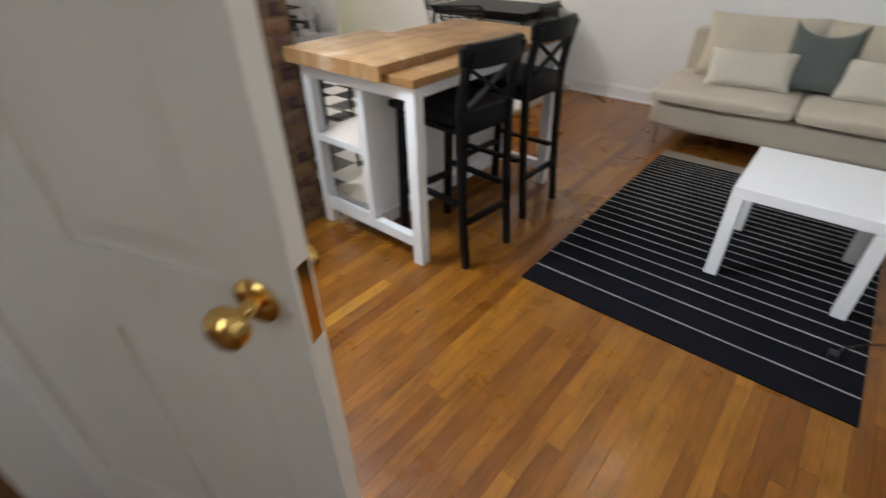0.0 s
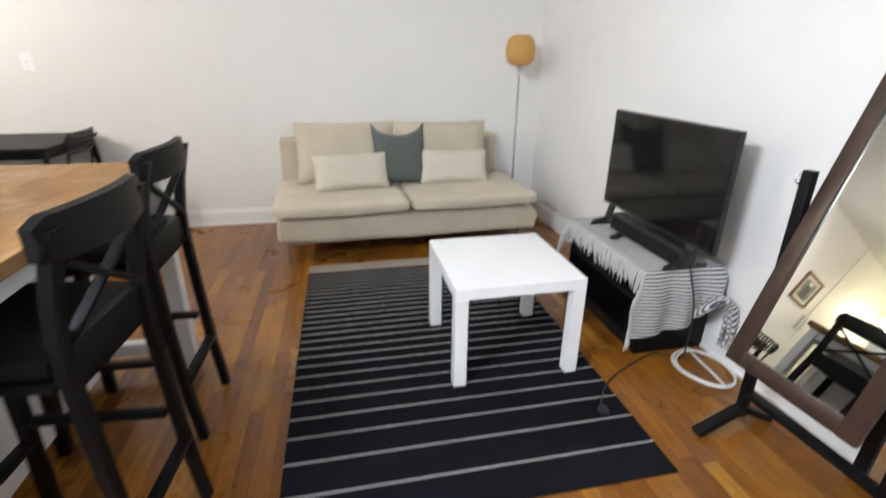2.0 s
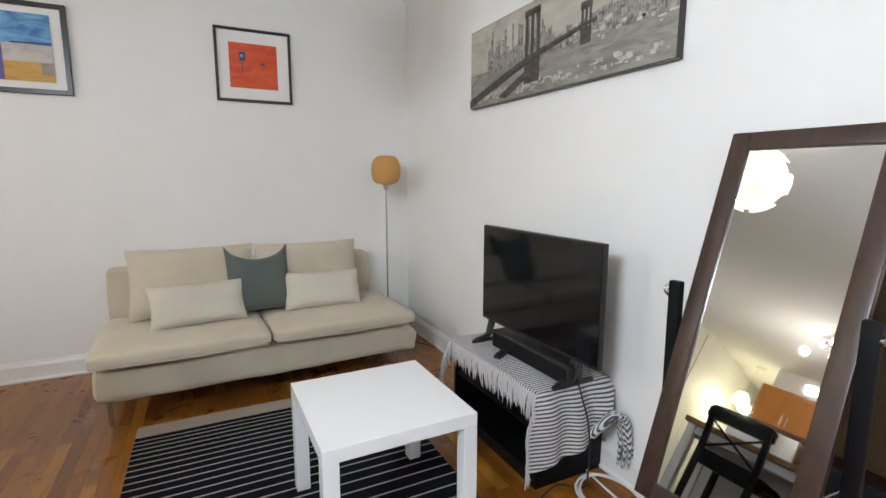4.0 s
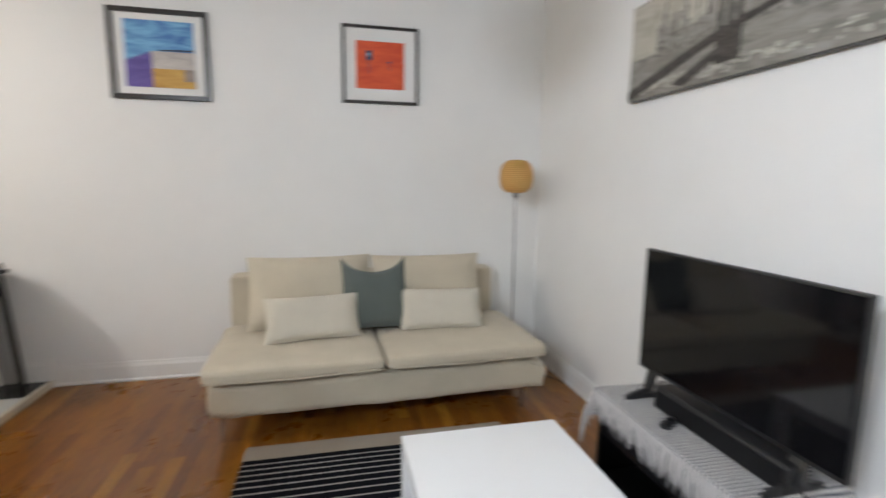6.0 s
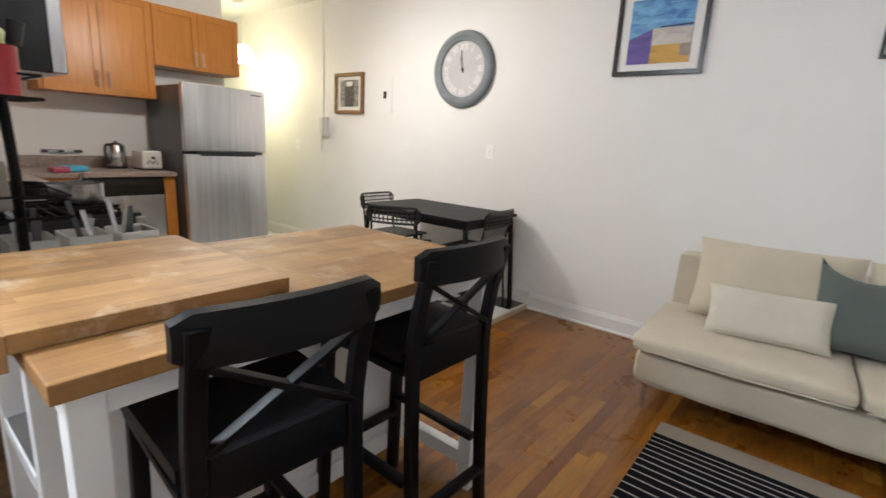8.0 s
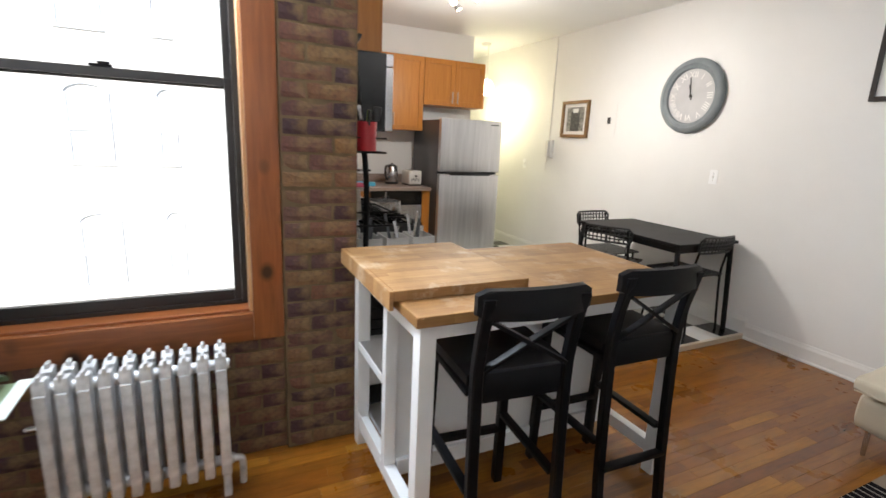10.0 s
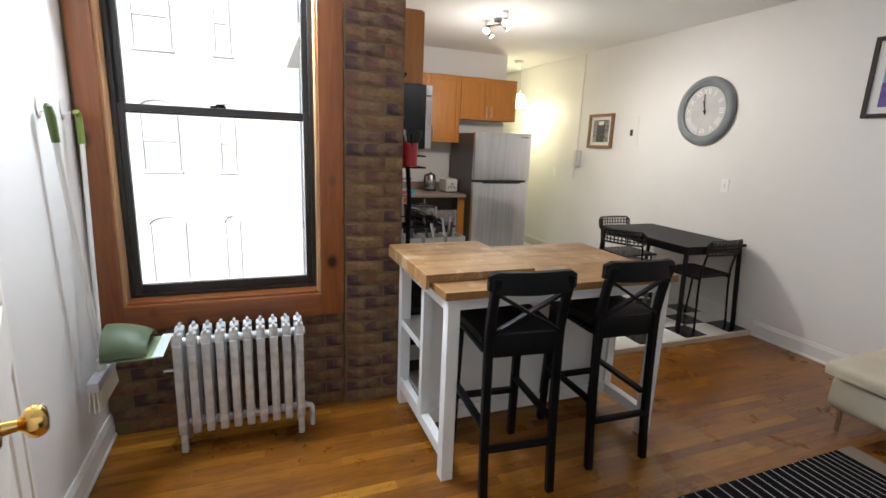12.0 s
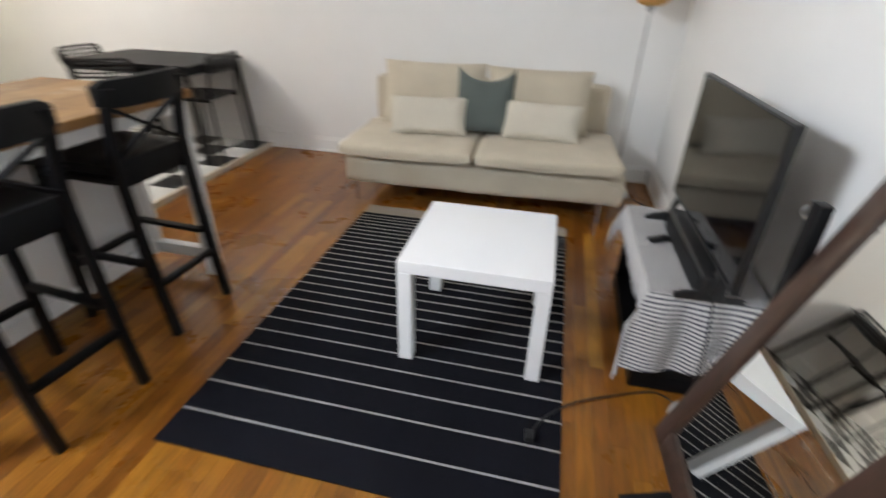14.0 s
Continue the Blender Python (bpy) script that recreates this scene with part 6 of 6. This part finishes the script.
part("hood", bm, M_pg, bd, "", True)
part("tray", box((-0.12, -0.10, 0.588), (0.12, 0.09, 0.594), 0.002), M_pg, bd)
part("lip", box((-0.125, 0.08, 0.5945), (0.125, 0.12, 0.600), 0.002), mat("pale_rubber", (0.55, 0.62, 0.60), 0.6), bd, "pale rubber lip")
part("pole", tube([(-0.09, -0.150, 0.60), (-0.225, -0.165, 1.46)], 0.009, 10), M_ivory, bd, "white pole", True)
part("grip", tube(smooth_path([(-0.223, -0.165, 1.43), (-0.232, -0.168, 1.50), (-0.238, -0.170, 1.54), (-0.222, -0.172, 1.56)]), 0.0125, 10), painted("lime_green_plastic", (0.16, 0.22, 0.045), 0.4, 0.15, 0.05), bd, "lime green plastic grip", True)
bro = thing("broom", pose(-1.40, 0.262, 0.36), "white broom with a green grip hanging on the wall", "broom")
part("pole", tube([(0, 0.005, 0.16), (0.085, -0.028, 1.10)], 0.011, 10), M_ivory, bro, "", True)
M_grip = painted("dark_green_plastic", (0.075, 0.115, 0.030), 0.4, 0.15, 0.05)
part("grip", tube([(0.083, -0.027, 1.08), (0.093, -0.030, 1.17), (0.098, -0.033, 1.205), (0.094, -0.036, 1.215)], [0.0135, 0.016, 0.014, 0.008], 12), M_grip, bro, "dark green plastic grip", True)
part("socket", lathe([(0.0, 0.12), (0.020, 0.12), (0.016, 0.175), (0.0, 0.176)], 14), M_ivory, bro, "", True)
part("head", box((-0.13, -0.022, 0.085), (0.13, 0.022, 0.128), 0.006), painted("pale_grey_plastic", (0.45, 0.45, 0.50), 0.5), bro)
bm = bmesh.new()
for k in range(60):
    x, y = -0.125 + 0.25 * (k // 3) / 19, -0.012 + 0.012 * (k % 3)
    add_tube(bm, [(x, y, 0.085), (x * 1.08, y * 1.5, 0.001)], 0.004, 5)
bs = part("bristles", bm, M_cush, bro)
bs["kind"] = "stuff"
for x in (-1.56, -1.33):
    hk = thing("wall_hook", pose(x, YD + 0.0005, 1.57), "oval white wall hook holding a cleaning pole", "hook", "wall hooks by the window")
    part("plate", lathe([(0, 0), (0.026, 0), (0.024, 0.005), (0, 0.006)], 24, Matrix.Diagonal((1, 1, 1.8, 1)) @ pose(0, 0, 0, -90)), M_ivory, hk, "oval white plate", True)
    part("peg", tube([(0, 0.005, -0.02), (0, 0.024, -0.022), (0, 0.028, -0.010)], 0.004, 8), M_ivory, hk, "", True)

# ---- pieces ----
rnd = random.Random(21)


def piece(name, me, loc, parent, rot=0.0):
    o = bpy.data.objects.new(name, me)
    scene.collection.objects.link(o)
    o.location = loc
    if rot:
        o.rotation_euler = (0, 0, rot)
    o.parent = parent
    return o


def mesh_of(name, bm, material):
    me = bpy.data.meshes.new(name)
    bm.to_mesh(me)
    bm.free()
    me.materials.append(material)
    return me


PW = 0.0573
lens = (0.38, 0.52, 0.70, 0.92, 1.2)
pl = [mesh_of("plank", box((0, 0, -0.0038), (PW - 0.0004, L - 0.0004, 0), 0.0004, 1), M_plank) for L in lens]
rest = bmesh.new()
count = 0
cols = int((XT - TX) / PW) + 1
for c in range(cols):
    x = TX + c * PW
    w = min(PW, XT - x) - 0.0007
    if w < 0.01:
        continue
    y = -2.9
    y += -rnd.random() * 0.3
    while y < YW:
        k = rnd.randrange(5)
        L = lens[k]
        y0_, y1_ = max(y, -2.9), min(y + L, YW)
        full = y0_ == y and y1_ == y + L and w > PW - 0.001
        if full and 0.35 < y + L / 2 < 3.75 and -1.2 < x < 1.25 and count < 300:
            piece("plank", pl[k], (x, y, 0), floor)
            count += 1
        elif y1_ - y0_ > 0.01:
            vs = [rest.verts.new(p) for p in ((x, y0_, 0), (x + w, y0_, 0), (x + w, y1_ - 0.0007, 0), (x, y1_ - 0.0007, 0), (x, y0_, -0.0038), (x + w, y0_, -0.0038), (x + w, y1_ - 0.0007, -0.0038), (x, y1_ - 0.0007, -0.0038))]
            for f in ((0, 1, 2, 3), (4, 5, 1, 0), (5, 6, 2, 1), (6, 7, 3, 2), (7, 4, 0, 3)):
                rest.faces.new([vs[q] for q in f])
        y += L
ro = part("planks", rest, M_plankrest, floor, "oak strips towards the walls")
ro["kind"] = "stuff"

TS = 0.236
kf = bpy.data.objects["floor_kitchen"]
tb = mesh_of("tile", box((0, 0, 0), (TS - 0.0025, TS - 0.0025, 0.006), 0.001, 1), M_tileb)
tw = mesh_of("tile", box((0, 0, 0), (TS - 0.0025, TS - 0.0025, 0.006), 0.001, 1), M_tilew)
for i in range(25):
    for j in range(13):
        x, y = TX - 0.031 - (i + 1) * TS, YW - 0.004 - (j + 1) * TS
        if y < YK or (x < XF - T and y < 4.0) or x < -7.0:
            continue
        piece("tile", tb if (i + j) % 2 == 0 else tw, (x, y, 0.0305), kf)

M_brick = mat("old_brick", (0.2, 0.1, 0.07), 0.9)
g = G(M_brick)
v = g.coords()
n1, n2 = g.noise(v, 9, 4), g.noise(v, 60, 4, 0.65)
c1 = g.ramp(g.random(), [(0.0, (0.045, 0.021, 0.026)), (0.3, (0.095, 0.040, 0.040)), (0.55, (0.16, 0.065, 0.036)), (0.8, (0.20, 0.11, 0.045)), (1.0, (0.085, 0.036, 0.042))])
c2 = g.mix(g.ramp(n1, [(0.50, (0, 0, 0)), (0.64, (0.70, 0.70, 0.70))]), c1, (0.215, 0.138, 0.058))
g.color(g.mix(g.ramp(n2, [(0.32, (0.5, 0.5, 0.5)), (0.55, (0, 0, 0))]), c2, (0.045, 0.028, 0.028)))
g.bump(n2, 0.7, 0.003)


def brick_mesh(L, H, seed):
    bm = bmesh.new()
    add_box(bm, (0, 0, 0), (0.015, L, H))
    bmesh.ops.subdivide_edges(bm, edges=[e for e in bm.edges if abs(e.verts[0].co.x - e.verts[1].co.x) < 1e-6 and e.verts[0].co.x > 0.006], cuts=2, use_grid_fill=True)
    for v in bm.verts:
        q = Vector((v.co.y * 22, v.co.z * 22, seed * 3.1))
        v.co.y += 0.006 * noise.noise(q)
        v.co.z += 0.004 * noise.noise(q + Vector((5, 5, 5)))
        if v.co.x > 0.006:
            v.co.x += 0.005 * noise.noise(q * 0.7)
            cy, cz = abs(v.co.y / L - 0.5) * 2, abs(v.co.z / H - 0.5) * 2
            v.co.x -= 0.005 * max(cy, cz) ** 6
    return mesh_of("brick", bm, M_brick)


BL, BHH, JJ = 0.198, 0.060, 0.011
full = [brick_mesh(BL, BHH, k) for k in range(5)]
half = [brick_mesh(0.092, BHH, k + 9) for k in range(3)]
row = 0
z = 0.004
while z + BHH < CEIL:
    y0b, y1b = 1.350, 1.650
    seq = [(y0b, full), (y0b + BL + JJ, half)] if row % 2 else [(y0b, half), (y0b + 0.092 + JJ, full)]
    for y, fam in seq:
        piece("brick", fam[rnd.randrange(len(fam))], (WX + 0.0180 + rnd.uniform(-0.003, 0.002), y + rnd.uniform(-0.004, 0.004), z), wall_w)
    z += BHH + 0.0105
    row += 1
z, row = 0.004, 0
while z + BHH < 0.57:
    y, k = 1.333, row % 2
    while True:
        fam, L = (half, 0.092) if k else (full, BL)
        if y - L < YD + 0.005:
            break
        piece("brick", fam[rnd.randrange(len(fam))], (WX - 0.0070 + rnd.uniform(-0.003, 0.002), y - L, z), wall_w)
        y -= L + JJ
        k = 0
    z += BHH + 0.0105
    row += 1
